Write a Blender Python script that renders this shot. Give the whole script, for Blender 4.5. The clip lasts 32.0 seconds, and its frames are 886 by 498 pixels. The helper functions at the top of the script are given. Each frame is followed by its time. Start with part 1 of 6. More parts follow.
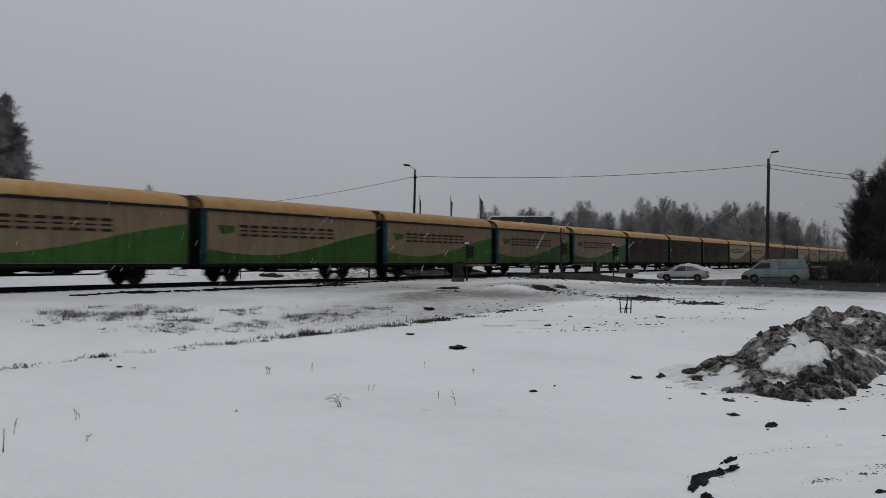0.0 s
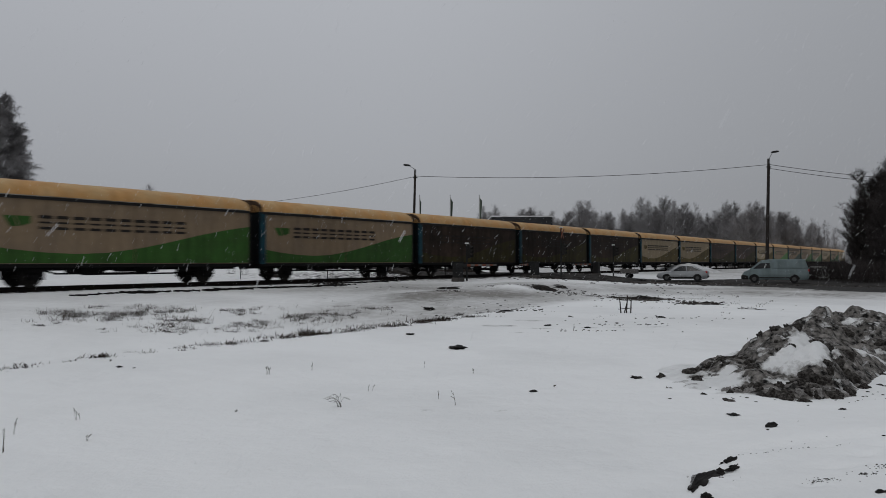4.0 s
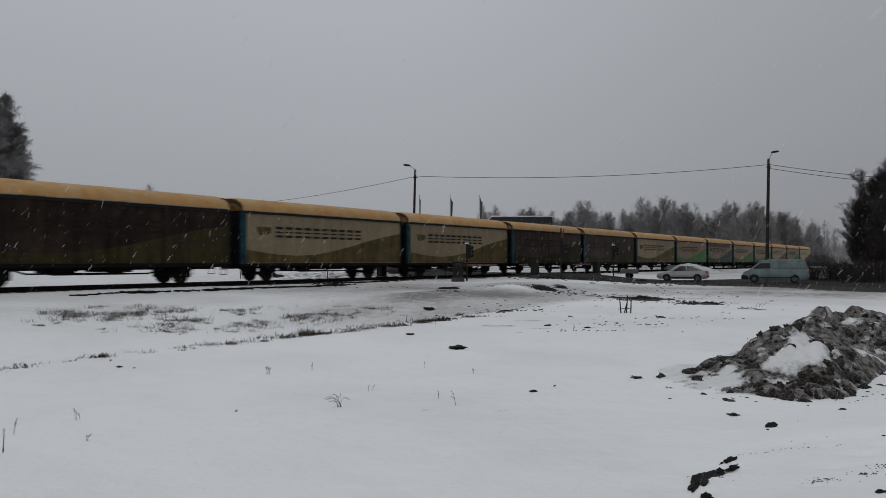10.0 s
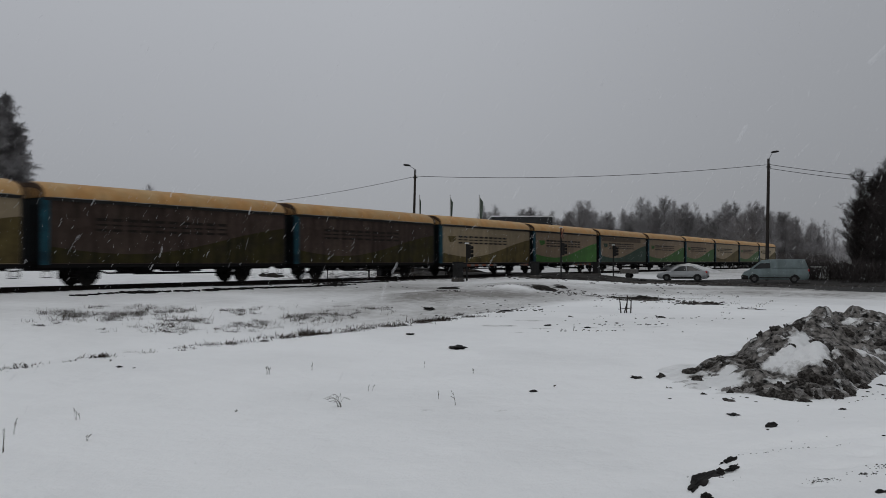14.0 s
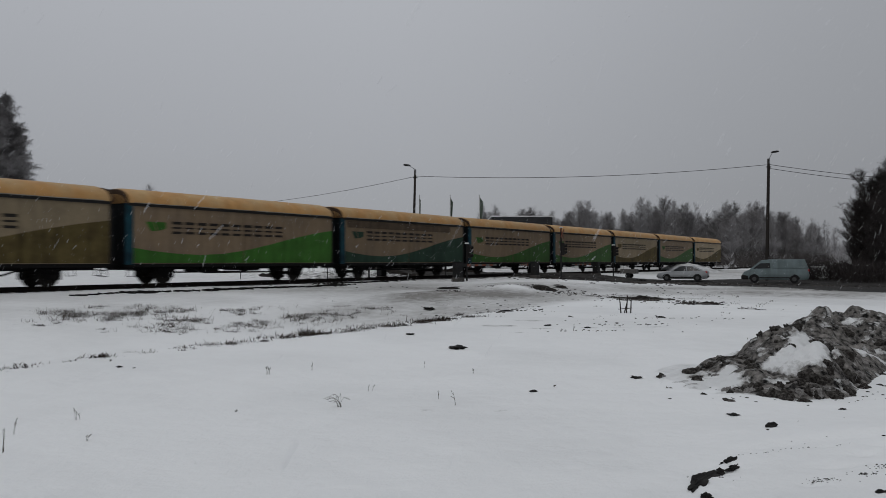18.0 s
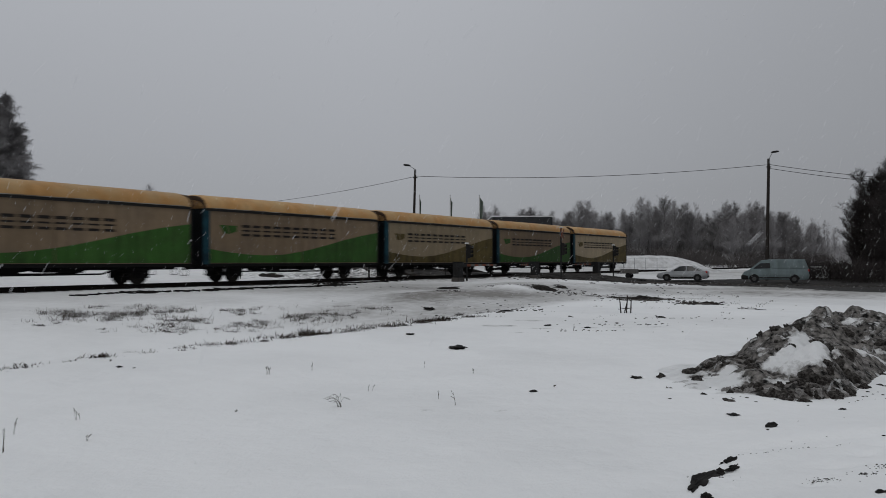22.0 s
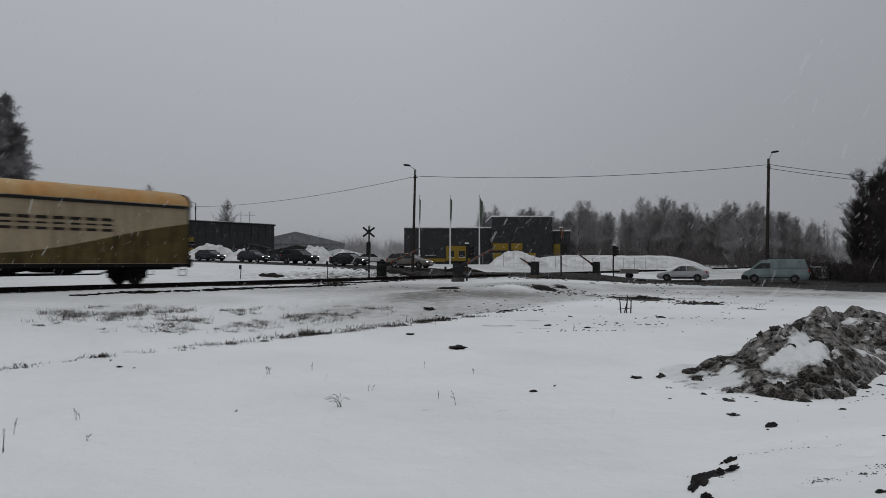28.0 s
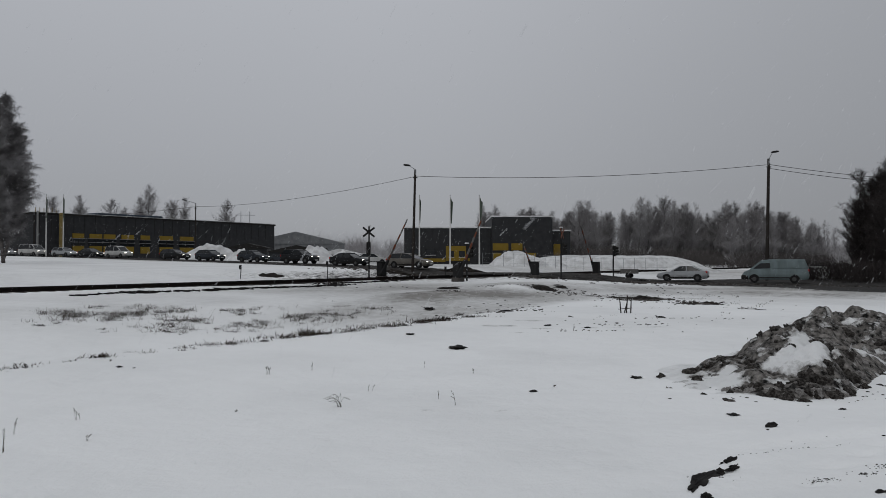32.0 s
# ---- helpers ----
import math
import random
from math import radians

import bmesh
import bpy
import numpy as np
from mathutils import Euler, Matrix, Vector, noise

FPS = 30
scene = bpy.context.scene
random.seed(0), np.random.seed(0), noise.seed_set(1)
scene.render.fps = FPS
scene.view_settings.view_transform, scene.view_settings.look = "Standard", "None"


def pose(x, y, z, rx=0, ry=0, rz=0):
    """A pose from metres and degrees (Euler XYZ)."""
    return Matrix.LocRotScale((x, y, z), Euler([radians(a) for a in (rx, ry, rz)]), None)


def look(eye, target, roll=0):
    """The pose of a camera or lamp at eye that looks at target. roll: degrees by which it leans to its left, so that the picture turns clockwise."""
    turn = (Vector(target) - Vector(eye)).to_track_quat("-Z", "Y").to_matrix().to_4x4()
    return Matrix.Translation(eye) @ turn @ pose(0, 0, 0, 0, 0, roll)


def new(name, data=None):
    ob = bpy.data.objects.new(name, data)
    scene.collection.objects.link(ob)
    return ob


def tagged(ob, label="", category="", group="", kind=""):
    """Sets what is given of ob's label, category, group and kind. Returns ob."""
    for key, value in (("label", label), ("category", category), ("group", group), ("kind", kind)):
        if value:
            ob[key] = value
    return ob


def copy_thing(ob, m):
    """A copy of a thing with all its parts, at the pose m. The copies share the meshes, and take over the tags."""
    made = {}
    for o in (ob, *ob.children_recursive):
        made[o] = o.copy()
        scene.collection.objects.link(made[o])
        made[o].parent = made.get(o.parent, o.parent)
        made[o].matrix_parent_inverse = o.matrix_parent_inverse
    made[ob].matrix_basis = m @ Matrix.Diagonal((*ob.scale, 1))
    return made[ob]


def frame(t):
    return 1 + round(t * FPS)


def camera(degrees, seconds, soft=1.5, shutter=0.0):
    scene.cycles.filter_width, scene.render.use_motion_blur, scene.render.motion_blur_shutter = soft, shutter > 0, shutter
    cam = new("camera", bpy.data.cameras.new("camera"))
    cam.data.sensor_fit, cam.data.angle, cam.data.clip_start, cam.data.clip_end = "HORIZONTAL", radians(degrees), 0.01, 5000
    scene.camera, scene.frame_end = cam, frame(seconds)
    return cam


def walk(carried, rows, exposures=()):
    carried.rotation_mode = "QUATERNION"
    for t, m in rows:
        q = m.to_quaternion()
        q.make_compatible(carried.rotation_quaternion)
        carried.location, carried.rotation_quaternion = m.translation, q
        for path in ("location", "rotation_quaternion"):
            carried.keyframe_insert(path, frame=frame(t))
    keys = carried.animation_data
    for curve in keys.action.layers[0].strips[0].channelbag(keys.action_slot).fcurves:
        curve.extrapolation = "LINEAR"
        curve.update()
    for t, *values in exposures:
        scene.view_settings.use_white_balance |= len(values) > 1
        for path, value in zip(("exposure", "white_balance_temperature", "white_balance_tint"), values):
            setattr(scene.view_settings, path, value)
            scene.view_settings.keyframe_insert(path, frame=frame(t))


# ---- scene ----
cam = camera(61.6, 32.0, soft=0.85, shutter=0.8)
walk(cam, [(0, pose(0, 0, 1.10, 90.92, 0, 0)), (32, pose(0, 0, 1.10, 90.92, 0, 0))],
     exposures=[(0, -0.06), (24, -0.06), (29, -0.02), (32, -0.02)])

# ---- overcast daylight ----
world = bpy.data.worlds.new("winter_sky")
scene.world = world
world.use_nodes = True
wn, wl = world.node_tree.nodes, world.node_tree.links
wn.clear()
sky = wn.new("ShaderNodeTexSky")
sky.sky_type, sky.sun_disc = "NISHITA", False
sky.sun_elevation, sky.sun_rotation = radians(22), radians(200)
grey = wn.new("ShaderNodeHueSaturation")
grey.inputs["Saturation"].default_value = 0.10
coord = wn.new("ShaderNodeTexCoord")
axes = wn.new("ShaderNodeSeparateXYZ")
ramp = wn.new("ShaderNodeValToRGB")
ramp.color_ramp.elements[0].position, ramp.color_ramp.elements[0].color = 0.0, (2.55, 2.66, 2.88, 1)
ramp.color_ramp.elements[1].position, ramp.color_ramp.elements[1].color = 1.0, (5.9, 6.15, 6.5, 1)
high = ramp.color_ramp.elements.new(0.33)
high.color = (4.05, 4.22, 4.58, 1)
mid = ramp.color_ramp.elements.new(0.14)
mid.color = (3.2, 3.34, 3.64, 1)
cloud = wn.new("ShaderNodeMixRGB")
cloud.inputs["Fac"].default_value = 0.9
back = wn.new("ShaderNodeBackground")
back.inputs["Strength"].default_value = 0.10
wout = wn.new("ShaderNodeOutputWorld")
wl.new(coord.outputs["Generated"], axes.inputs[0])
wl.new(axes.outputs["Z"], ramp.inputs[0])
wl.new(sky.outputs[0], grey.inputs["Color"])
wl.new(grey.outputs[0], cloud.inputs[1])
wl.new(ramp.outputs[0], cloud.inputs[2])
# sky painted lighter to the west, darker over the eastern woods, as lens vignetting
dim, dimmed = wn.new("ShaderNodeMapRange"), wn.new("ShaderNodeVectorMath")
dim.interpolation_type = "SMOOTHSTEP"
dim.inputs["From Min"].default_value, dim.inputs["From Max"].default_value = -0.15, 0.65
dim.inputs["To Min"].default_value, dim.inputs["To Max"].default_value = 1.05, 0.80
dimmed.operation = "SCALE"
wl.new(axes.outputs["X"], dim.inputs["Value"])
wl.new(cloud.outputs[0], dimmed.inputs[0])
wl.new(dim.outputs[0], dimmed.inputs["Scale"])
wl.new(dimmed.outputs[0], back.inputs["Color"])
wl.new(back.outputs[0], wout.inputs["Surface"])
sun = new("sun", bpy.data.lights.new("sun", "SUN"))
sun.data.energy, sun.data.angle, sun.data.color = 0.35, radians(25), (1.0, 0.97, 0.93)
sun.matrix_basis = look((0, 0, 60), (25, 40, 0))

# ---- the site plan: its y is drawn longer than life, and DEPTH brings it to metres; s runs along the track, u across it ----
DEPTH = 0.695
TH = radians(26.36)
DX, DY = math.sin(TH), math.cos(TH)
TRACK_U, TURN = 37.4, math.atan2(DY * DEPTH, DX) * 180 / math.pi
ALONG = math.hypot(DX, DY * DEPTH)      # metres in one unit of s
RAIL_Z = -0.06


def at(s, u, z=0.0):
    return Vector((s * DX - u * DY, DEPTH * (s * DY + u * DX), z))


def su(x, y):
    y = y / DEPTH
    return x * DX + y * DY, -x * DY + y * DX


# ---- materials ----
def mat(name, color, rough=0.8, metal=0.0, grain=0.25, scale=6.0, bump=0.0, second=None, patch=1.2, per_piece=0.0, spec=0.12, streak=0.0):
    m = bpy.data.materials.new(name)
    m.use_nodes = True
    nt, ln = m.node_tree.nodes, m.node_tree.links
    b = nt["Principled BSDF"]
    b.inputs["Roughness"].default_value, b.inputs["Metallic"].default_value = rough, metal
    b.inputs["Specular IOR Level"].default_value = spec
    tc = nt.new("ShaderNodeTexCoord")
    n1, n2 = nt.new("ShaderNodeTexNoise"), nt.new("ShaderNodeTexNoise")
    n1.inputs["Scale"].default_value, n1.inputs["Detail"].default_value = scale, 6
    n2.inputs["Scale"].default_value, n2.inputs["Detail"].default_value = patch, 4
    ln.new(tc.outputs["Object"], n1.inputs["Vector"])
    ln.new(tc.outputs["Object"], n2.inputs["Vector"])
    fine = nt.new("ShaderNodeMapRange")
    fine.inputs["To Min"].default_value, fine.inputs["To Max"].default_value = 1 - grain, 1 + grain
    ln.new(n1.outputs["Fac"], fine.inputs["Value"])
    base = nt.new("ShaderNodeMixRGB")
    c2 = second or [c * 0.8 for c in color]
    base.inputs[1].default_value, base.inputs[2].default_value = (*color, 1), (*c2, 1)
    r = nt.new("ShaderNodeMapRange")
    r.inputs["From Min"].default_value, r.inputs["From Max"].default_value = 0.4, 0.65
    ln.new(n2.outputs["Fac"], r.inputs["Value"])
    ln.new(r.outputs[0], base.inputs[0])
    mul = nt.new("ShaderNodeVectorMath")
    mul.operation = "SCALE"
    ln.new(base.outputs[0], mul.inputs[0])
    last = fine.outputs[0]
    if streak:
        # rain-washed dirt running down the surface
        mp, n3, sr, sm = nt.new("ShaderNodeMapping"), nt.new("ShaderNodeTexNoise"), nt.new("ShaderNodeMapRange"), nt.new("ShaderNodeMath")
        mp.inputs["Scale"].default_value = (1.0, 1.0, 0.12)
        n3.inputs["Scale"].default_value, n3.inputs["Detail"].default_value = 3.2, 6
        sr.inputs["From Min"].default_value, sr.inputs["From Max"].default_value = 0.35, 0.68
        sr.inputs["To Min"].default_value, sr.inputs["To Max"].default_value = 1 + streak * 0.5, 1 - streak
        sm.operation = "MULTIPLY"
        ln.new(tc.outputs["Object"], mp.inputs["Vector"])
        ln.new(mp.outputs[0], n3.inputs["Vector"])
        ln.new(n3.outputs["Fac"], sr.inputs["Value"])
        ln.new(sr.outputs[0], sm.inputs[0])
        ln.new(last, sm.inputs[1])
        last = sm.outputs[0]
    if per_piece:
        info, pr, mm = nt.new("ShaderNodeObjectInfo"), nt.new("ShaderNodeMapRange"), nt.new("ShaderNodeMath")
        pr.inputs["To Min"].default_value, pr.inputs["To Max"].default_value = 1 - per_piece, 1 + per_piece
        mm.operation = "MULTIPLY"
        ln.new(info.outputs["Random"], pr.inputs["Value"])
        ln.new(pr.outputs[0], mm.inputs[0])
        ln.new(last, mm.inputs[1])
        last = mm.outputs[0]
    ln.new(last, mul.inputs["Scale"])
    ln.new(mul.outputs[0], b.inputs["Base Color"])
    if bump:
        bp = nt.new("ShaderNodeBump")
        bp.inputs["Strength"].default_value, bp.inputs["Distance"].default_value = bump, 0.03
        ln.new(n1.outputs["Fac"], bp.inputs["Height"])
        ln.new(bp.outputs[0], b.inputs["Normal"])
    return m


def glow(name, color, strength):
    m = bpy.data.materials.new(name)
    m.use_nodes = True
    b = m.node_tree.nodes["Principled BSDF"]
    b.inputs["Base Color"].default_value = (*color, 1)
    b.inputs["Emission Color"].default_value = (*color, 1)
    b.inputs["Emission Strength"].default_value = strength
    return m


# ---- mesh helpers ----
def box(bm, x0, x1, y0, y1, z0, z1, bevel=0.0):
    vs = [bm.verts.new((x, y, z)) for x in (x0, x1) for y in (y0, y1) for z in (z0, z1)]
    fs = [bm.faces.new([vs[i] for i in f]) for f in ((0, 1, 3, 2), (4, 6, 7, 5), (0, 4, 5, 1), (2, 3, 7, 6), (0, 2, 6, 4), (1, 5, 7, 3))]
    if bevel:
        bmesh.ops.bevel(bm, geom=list({e for f in fs for e in f.edges}), offset=bevel, segments=1, affect="EDGES")
    return bm


def tube(bm, p0, p1, r0, r1=None, n=8, caps=True):
    p0, p1 = Vector(p0), Vector(p1)
    r1 = r0 if r1 is None else r1
    q = (p1 - p0).to_track_quat("Z", "Y")
    rings = []
    for p, r in ((p0, r0), (p1, r1)):
        rings.append([bm.verts.new(p + q @ Vector((r * math.cos(a), r * math.sin(a), 0))) for a in (2 * math.pi * k / n for k in range(n))])
    for k in range(n):
        bm.faces.new((rings[0][k], rings[0][(k + 1) % n], rings[1][(k + 1) % n], rings[1][k]))
    if caps:
        bm.faces.new(rings[0][::-1])
        bm.faces.new(rings[1])
    return bm


def loft(bm, rings, closed=True, caps=True):
    """Skin over rings of points with equal counts."""
    vr = [[bm.verts.new(p) for p in r] for r in rings]
    n = len(rings[0])
    for a, b in zip(vr, vr[1:]):
        for k in range(n if closed else n - 1):
            bm.faces.new((a[k], a[(k + 1) % n], b[(k + 1) % n], b[k]))
    if caps and closed:
        bm.faces.new(vr[0][::-1])
        bm.faces.new(vr[-1])
    return bm


def slab(bm, pts, y0, y1):
    """A flat outline in x and z, with thickness from y0 to y1."""
    a = [bm.verts.new((x, y0, z)) for x, z in pts]
    b = [bm.verts.new((x, y1, z)) for x, z in pts]
    bm.faces.new(a)
    bm.faces.new(b[::-1])
    n = len(pts)
    for k in range(n):
        bm.faces.new((a[(k + 1) % n], a[k], b[k], b[(k + 1) % n]))
    return bm


def mesh_of(name, bm, material, smooth=0.0):
    bmesh.ops.recalc_face_normals(bm, faces=bm.faces)
    me = bpy.data.meshes.new(name)
    bm.to_mesh(me)
    bm.free()
    me.materials.append(material)
    if smooth:
        me.shade_smooth()
        me.set_sharp_from_angle(angle=radians(smooth))
    return me


def part(name, bm, material, parent, label="", smooth=0.0):
    ob = new(name, bm if isinstance(bm, bpy.types.Mesh) else mesh_of(name, bm, material, smooth))
    ob.parent = parent
    if label:
        ob["label"] = label
    return ob


def thing(name, label, category, m, group="", kind=""):
    ob = tagged(new(name), label, category, group, kind)
    ob.matrix_basis = m
    return ob


def solid(name, bm, material, label, category, m=None, group="", kind="", smooth=0.0):
    ob = tagged(new(name, mesh_of(name, bm, material, smooth)), label, category, group, kind)
    if m is not None:
        ob.matrix_basis = m
    return ob


def sheet(name, verts, faces, material, smooth=True):
    me = bpy.data.meshes.new(name)
    me.from_pydata(verts, [], faces)
    me.materials.append(material)
    if smooth:
        me.shade_smooth()
    me.update()
    return me


def BM():
    return bmesh.new()


def step(a, b, x):
    t = min(max((x - a) / (b - a), 0.0), 1.0)
    return t * t * (3 - 2 * t)


# ---- snow and soil ----
def ground_material(name="snow_and_soil", fine_scale=2.3, relief=0.10, grit_scale=14.0, pale=0.06):
    m = bpy.data.materials.new(name)
    m.use_nodes = True
    nt, ln = m.node_tree.nodes, m.node_tree.links
    b = nt["Principled BSDF"]
    b.inputs["Roughness"].default_value, b.inputs["Specular IOR Level"].default_value = 0.85, 0.15
    geo, att = nt.new("ShaderNodeNewGeometry"), nt.new("ShaderNodeAttribute")
    att.attribute_name = "soil"
    big, fine, grit = (nt.new("ShaderNodeTexNoise") for _ in range(3))
    for n_, sc, dt in ((big, 0.22, 6), (fine, fine_scale, 12), (grit, grit_scale, 6)):
        n_.inputs["Roughness"].default_value = 0.62
        n_.inputs["Scale"].default_value, n_.inputs["Detail"].default_value = sc, dt
        ln.new(geo.outputs["Position"], n_.inputs["Vector"])
    # clean snow, with faint greyer drifts
    snow = nt.new("ShaderNodeMixRGB")
    snow.inputs[1].default_value, snow.inputs[2].default_value = (0.87, 0.88, 0.885, 1), (0.76, 0.77, 0.775, 1)
    mr = nt.new("ShaderNodeMapRange")
    mr.inputs["From Min"].default_value, mr.inputs["From Max"].default_value = 0.45, 0.75
    ln.new(big.outputs["Fac"], mr.inputs["Value"])
    ln.new(mr.outputs[0], snow.inputs[0])
    soil = nt.new("ShaderNodeMixRGB")
    soil.inputs[1].default_value, soil.inputs[2].default_value = (0.008, 0.0075, 0.007, 1), (pale, pale * 0.94, pale * 0.88, 1)
    gr = nt.new("ShaderNodeMapRange")
    gr.inputs["From Min"].default_value, gr.inputs["From Max"].default_value = 0.38, 0.72
    ln.new(grit.outputs["Fac"], gr.inputs["Value"])
    ln.new(gr.outputs[0], soil.inputs[0])
    # soil shows where the sheet is bare and the noise is high
    add, mask = nt.new("ShaderNodeMath"), nt.new("ShaderNodeMapRange")
    add.operation = "ADD"
    ln.new(fine.outputs["Fac"], add.inputs[0])
    ln.new(att.outputs["Fac"], add.inputs[1])
    mask.inputs["From Min"].default_value, mask.inputs["From Max"].default_value = 0.84, 0.92
    ln.new(add.outputs[0], mask.inputs["Value"])
    dirty, dmask = nt.new("ShaderNodeMixRGB"), nt.new("ShaderNodeMapRange")
    dmask.inputs["From Min"].default_value, dmask.inputs["From Max"].default_value = 0.70, 0.90
    dmask.inputs["To Max"].default_value = 0.75
    dirty.inputs[2].default_value = (0.22, 0.212, 0.20, 1)
    ln.new(add.outputs[0], dmask.inputs["Value"])
    ln.new(dmask.outputs[0], dirty.inputs[0])
    ln.new(snow.outputs[0], dirty.inputs[1])
    # an even film of grit and painted shade, broken by the fine noise
    film_, gatt, gmul = nt.new("ShaderNodeMixRGB"), nt.new("ShaderNodeAttribute"), nt.new("ShaderNodeMath")
    gatt.attribute_name = "grime_shade"
    film_.inputs[2].default_value = (0.23, 0.222, 0.21, 1)
    gmul.operation = "MULTIPLY"
    spread_ = nt.new("ShaderNodeMapRange")
    spread_.inputs["From Min"].default_value, spread_.inputs["From Max"].default_value = 0.3, 0.7
    spread_.inputs["To Min"].default_value, spread_.inputs["To Max"].default_value = 0.7, 1.3
    ln.new(fine.outputs["Fac"], spread_.inputs["Value"])
    ln.new(gatt.outputs["Fac"], gmul.inputs[0])
    ln.new(spread_.outputs[0], gmul.inputs[1])
    ln.new(gmul.outputs[0], film_.inputs[0])
    ln.new(dirty.outputs[0], film_.inputs[1])
    mix = nt.new("ShaderNodeMixRGB")
    ln.new(mask.outputs[0], mix.inputs[0])
    ln.new(film_.outputs[0], mix.inputs[1])
    ln.new(soil.outputs[0], mix.inputs[2])
    ln.new(mix.outputs[0], b.inputs["Base Color"])
    bp = nt.new("ShaderNodeBump")
    bp.inputs["Strength"].default_value, bp.inputs["Distance"].default_value = 0.6, relief
    ln.new(fine.outputs["Fac"], bp.inputs["Height"])
    ln.new(bp.outputs[0], b.inputs["Normal"])
    return m


GROUND = ground_material()
HEAPED = ground_material("dirty_heap", 6.0, 0.35, 9.0, 0.34)
ASPHALT = mat("wet_slush", (0.017, 0.0155, 0.0145), 0.92, spec=0.08, grain=0.7, scale=3.0, bump=0.8, second=(0.05, 0.047, 0.044), patch=1.5)
BALLAST = mat("dark_ballast", (0.010, 0.0095, 0.009), 0.95, grain=0.6, scale=12, bump=0.8, second=(0.014, 0.013, 0.012), spec=0.03)
RAIL = mat("rail_steel", (0.012, 0.010, 0.009), 0.8, 0.2, second=(0.016, 0.012, 0.010), spec=0.05)
SLEEPER = mat("concrete_sleeper", (0.07, 0.065, 0.06), 0.9, grain=0.4)
ROOF = mat("ochre_roof_paint", (0.43, 0.235, 0.087), 0.55, grain=0.12, scale=9, second=(0.44, 0.30, 0.15), patch=0.7, streak=0.12, per_piece=0.1)
BEIGE = mat("beige_side_paint", (0.19, 0.138, 0.088), 0.6, grain=0.15, scale=5, second=(0.158, 0.118, 0.081), patch=0.6, streak=0.16, per_piece=0.14)
PALE = mat("dusty_beige_paint", (0.235, 0.186, 0.12), 0.65, grain=0.2, scale=5, second=(0.20, 0.16, 0.106), patch=0.6, streak=0.16, per_piece=0.1)
FADED = mat("faded_beige_paint", (0.33, 0.268, 0.18), 0.65, grain=0.2, scale=5, second=(0.285, 0.23, 0.155), patch=0.6, streak=0.18, per_piece=0.08)
BROWN = mat("grimy_brown_paint", (0.018, 0.012, 0.009), 0.7, grain=0.45, scale=4, second=(0.036, 0.023, 0.016), patch=0.5, streak=0.5, per_piece=0.16)
RUSSET = mat("russet_brown_paint", (0.046, 0.031, 0.025), 0.7, grain=0.35, scale=4, second=(0.06, 0.042, 0.033), patch=0.5, streak=0.4, per_piece=0.16)
BRIGHT = mat("bright_green_paint", (0.036, 0.118, 0.018), 0.5, grain=0.15, scale=6, second=(0.03, 0.092, 0.015), streak=0.2, per_piece=0.16)
MOSS = mat("dulled_green_paint", (0.032, 0.092, 0.018), 0.55, grain=0.2, scale=6, second=(0.03, 0.072, 0.017), streak=0.25, per_piece=0.16)
DEEP = mat("deep_green_paint", (0.022, 0.048, 0.032), 0.55, grain=0.2, scale=6, streak=0.25, per_piece=0.16)
GRIMY = mat("grimed_beige_paint", (0.085, 0.06, 0.040), 0.65, grain=0.3, scale=5, second=(0.065, 0.048, 0.033), streak=0.3)
OLIVE = mat("dirty_olive_paint", (0.095, 0.072, 0.026), 0.65, grain=0.35, scale=5, second=(0.062, 0.046, 0.018), streak=0.35, per_piece=0.16)
MUD = mat("muddy_olive_paint", (0.034, 0.029, 0.008), 0.7, grain=0.4, scale=4, second=(0.026, 0.021, 0.011), streak=0.5, per_piece=0.16)
LETTER = mat("dark_lettering", (0.02, 0.017, 0.015), 0.6, grain=0.3)
LETTER_DIM = mat("grimy_lettering", (0.016, 0.012, 0.010), 0.6, grain=0.3)
BLUE = mat("blue_end_paint", (0.010, 0.050, 0.068), 0.5, grain=0.3, scale=5, second=(0.006, 0.024, 0.034), streak=0.4, per_piece=0.16)
UNDER = mat("grimy_underframe", (0.006, 0.0055, 0.0055), 0.75, grain=0.4, scale=7)
GUTTER = mat("snowy_gutter", (0.30, 0.28, 0.25), 0.8, grain=0.4, scale=2, second=(0.08, 0.06, 0.045), patch=0.9)
ARCH = mat("rusty_brown_arch", (0.055, 0.033, 0.02), 0.75, grain=0.3)
SEAL = mat("black_seal", (0.02, 0.019, 0.018), 0.7)
ENDWALL = mat("dark_end_wall", (0.005, 0.008, 0.010), 0.65, grain=0.35, scale=3)
WHEEL = mat("worn_wheel_steel", (0.018, 0.016, 0.014), 0.6, 0.3, grain=0.3)
WOOD = mat("tarred_wood", (0.035, 0.03, 0.027), 0.85, grain=0.4, scale=14)
GALV = mat("galvanised_steel", (0.30, 0.31, 0.32), 0.5, 0.6)
DARKMETAL = mat("dark_grey_metal", (0.022, 0.022, 0.022), 0.7, 0.1)
BARK = mat("birch_bark", (0.13, 0.12, 0.115), 0.9, grain=0.6, scale=5, second=(0.04, 0.036, 0.033), patch=3)
TWIG = mat("bare_twigs", (0.046, 0.040, 0.039), 0.95, grain=0.3, scale=0.6, second=(0.028, 0.025, 0.024), patch=0.3)
# twig grey lightened to stand in for the haze of falling snow
HAZE_GREY = mat("haze_greyed_twigs", (0.21, 0.20, 0.20), 0.95, grain=0.3, scale=0.6, second=(0.13, 0.123, 0.123), patch=0.25)
NEEDLE = mat("dark_conifer", (0.035, 0.04, 0.034), 0.95, grain=0.4, scale=0.8)
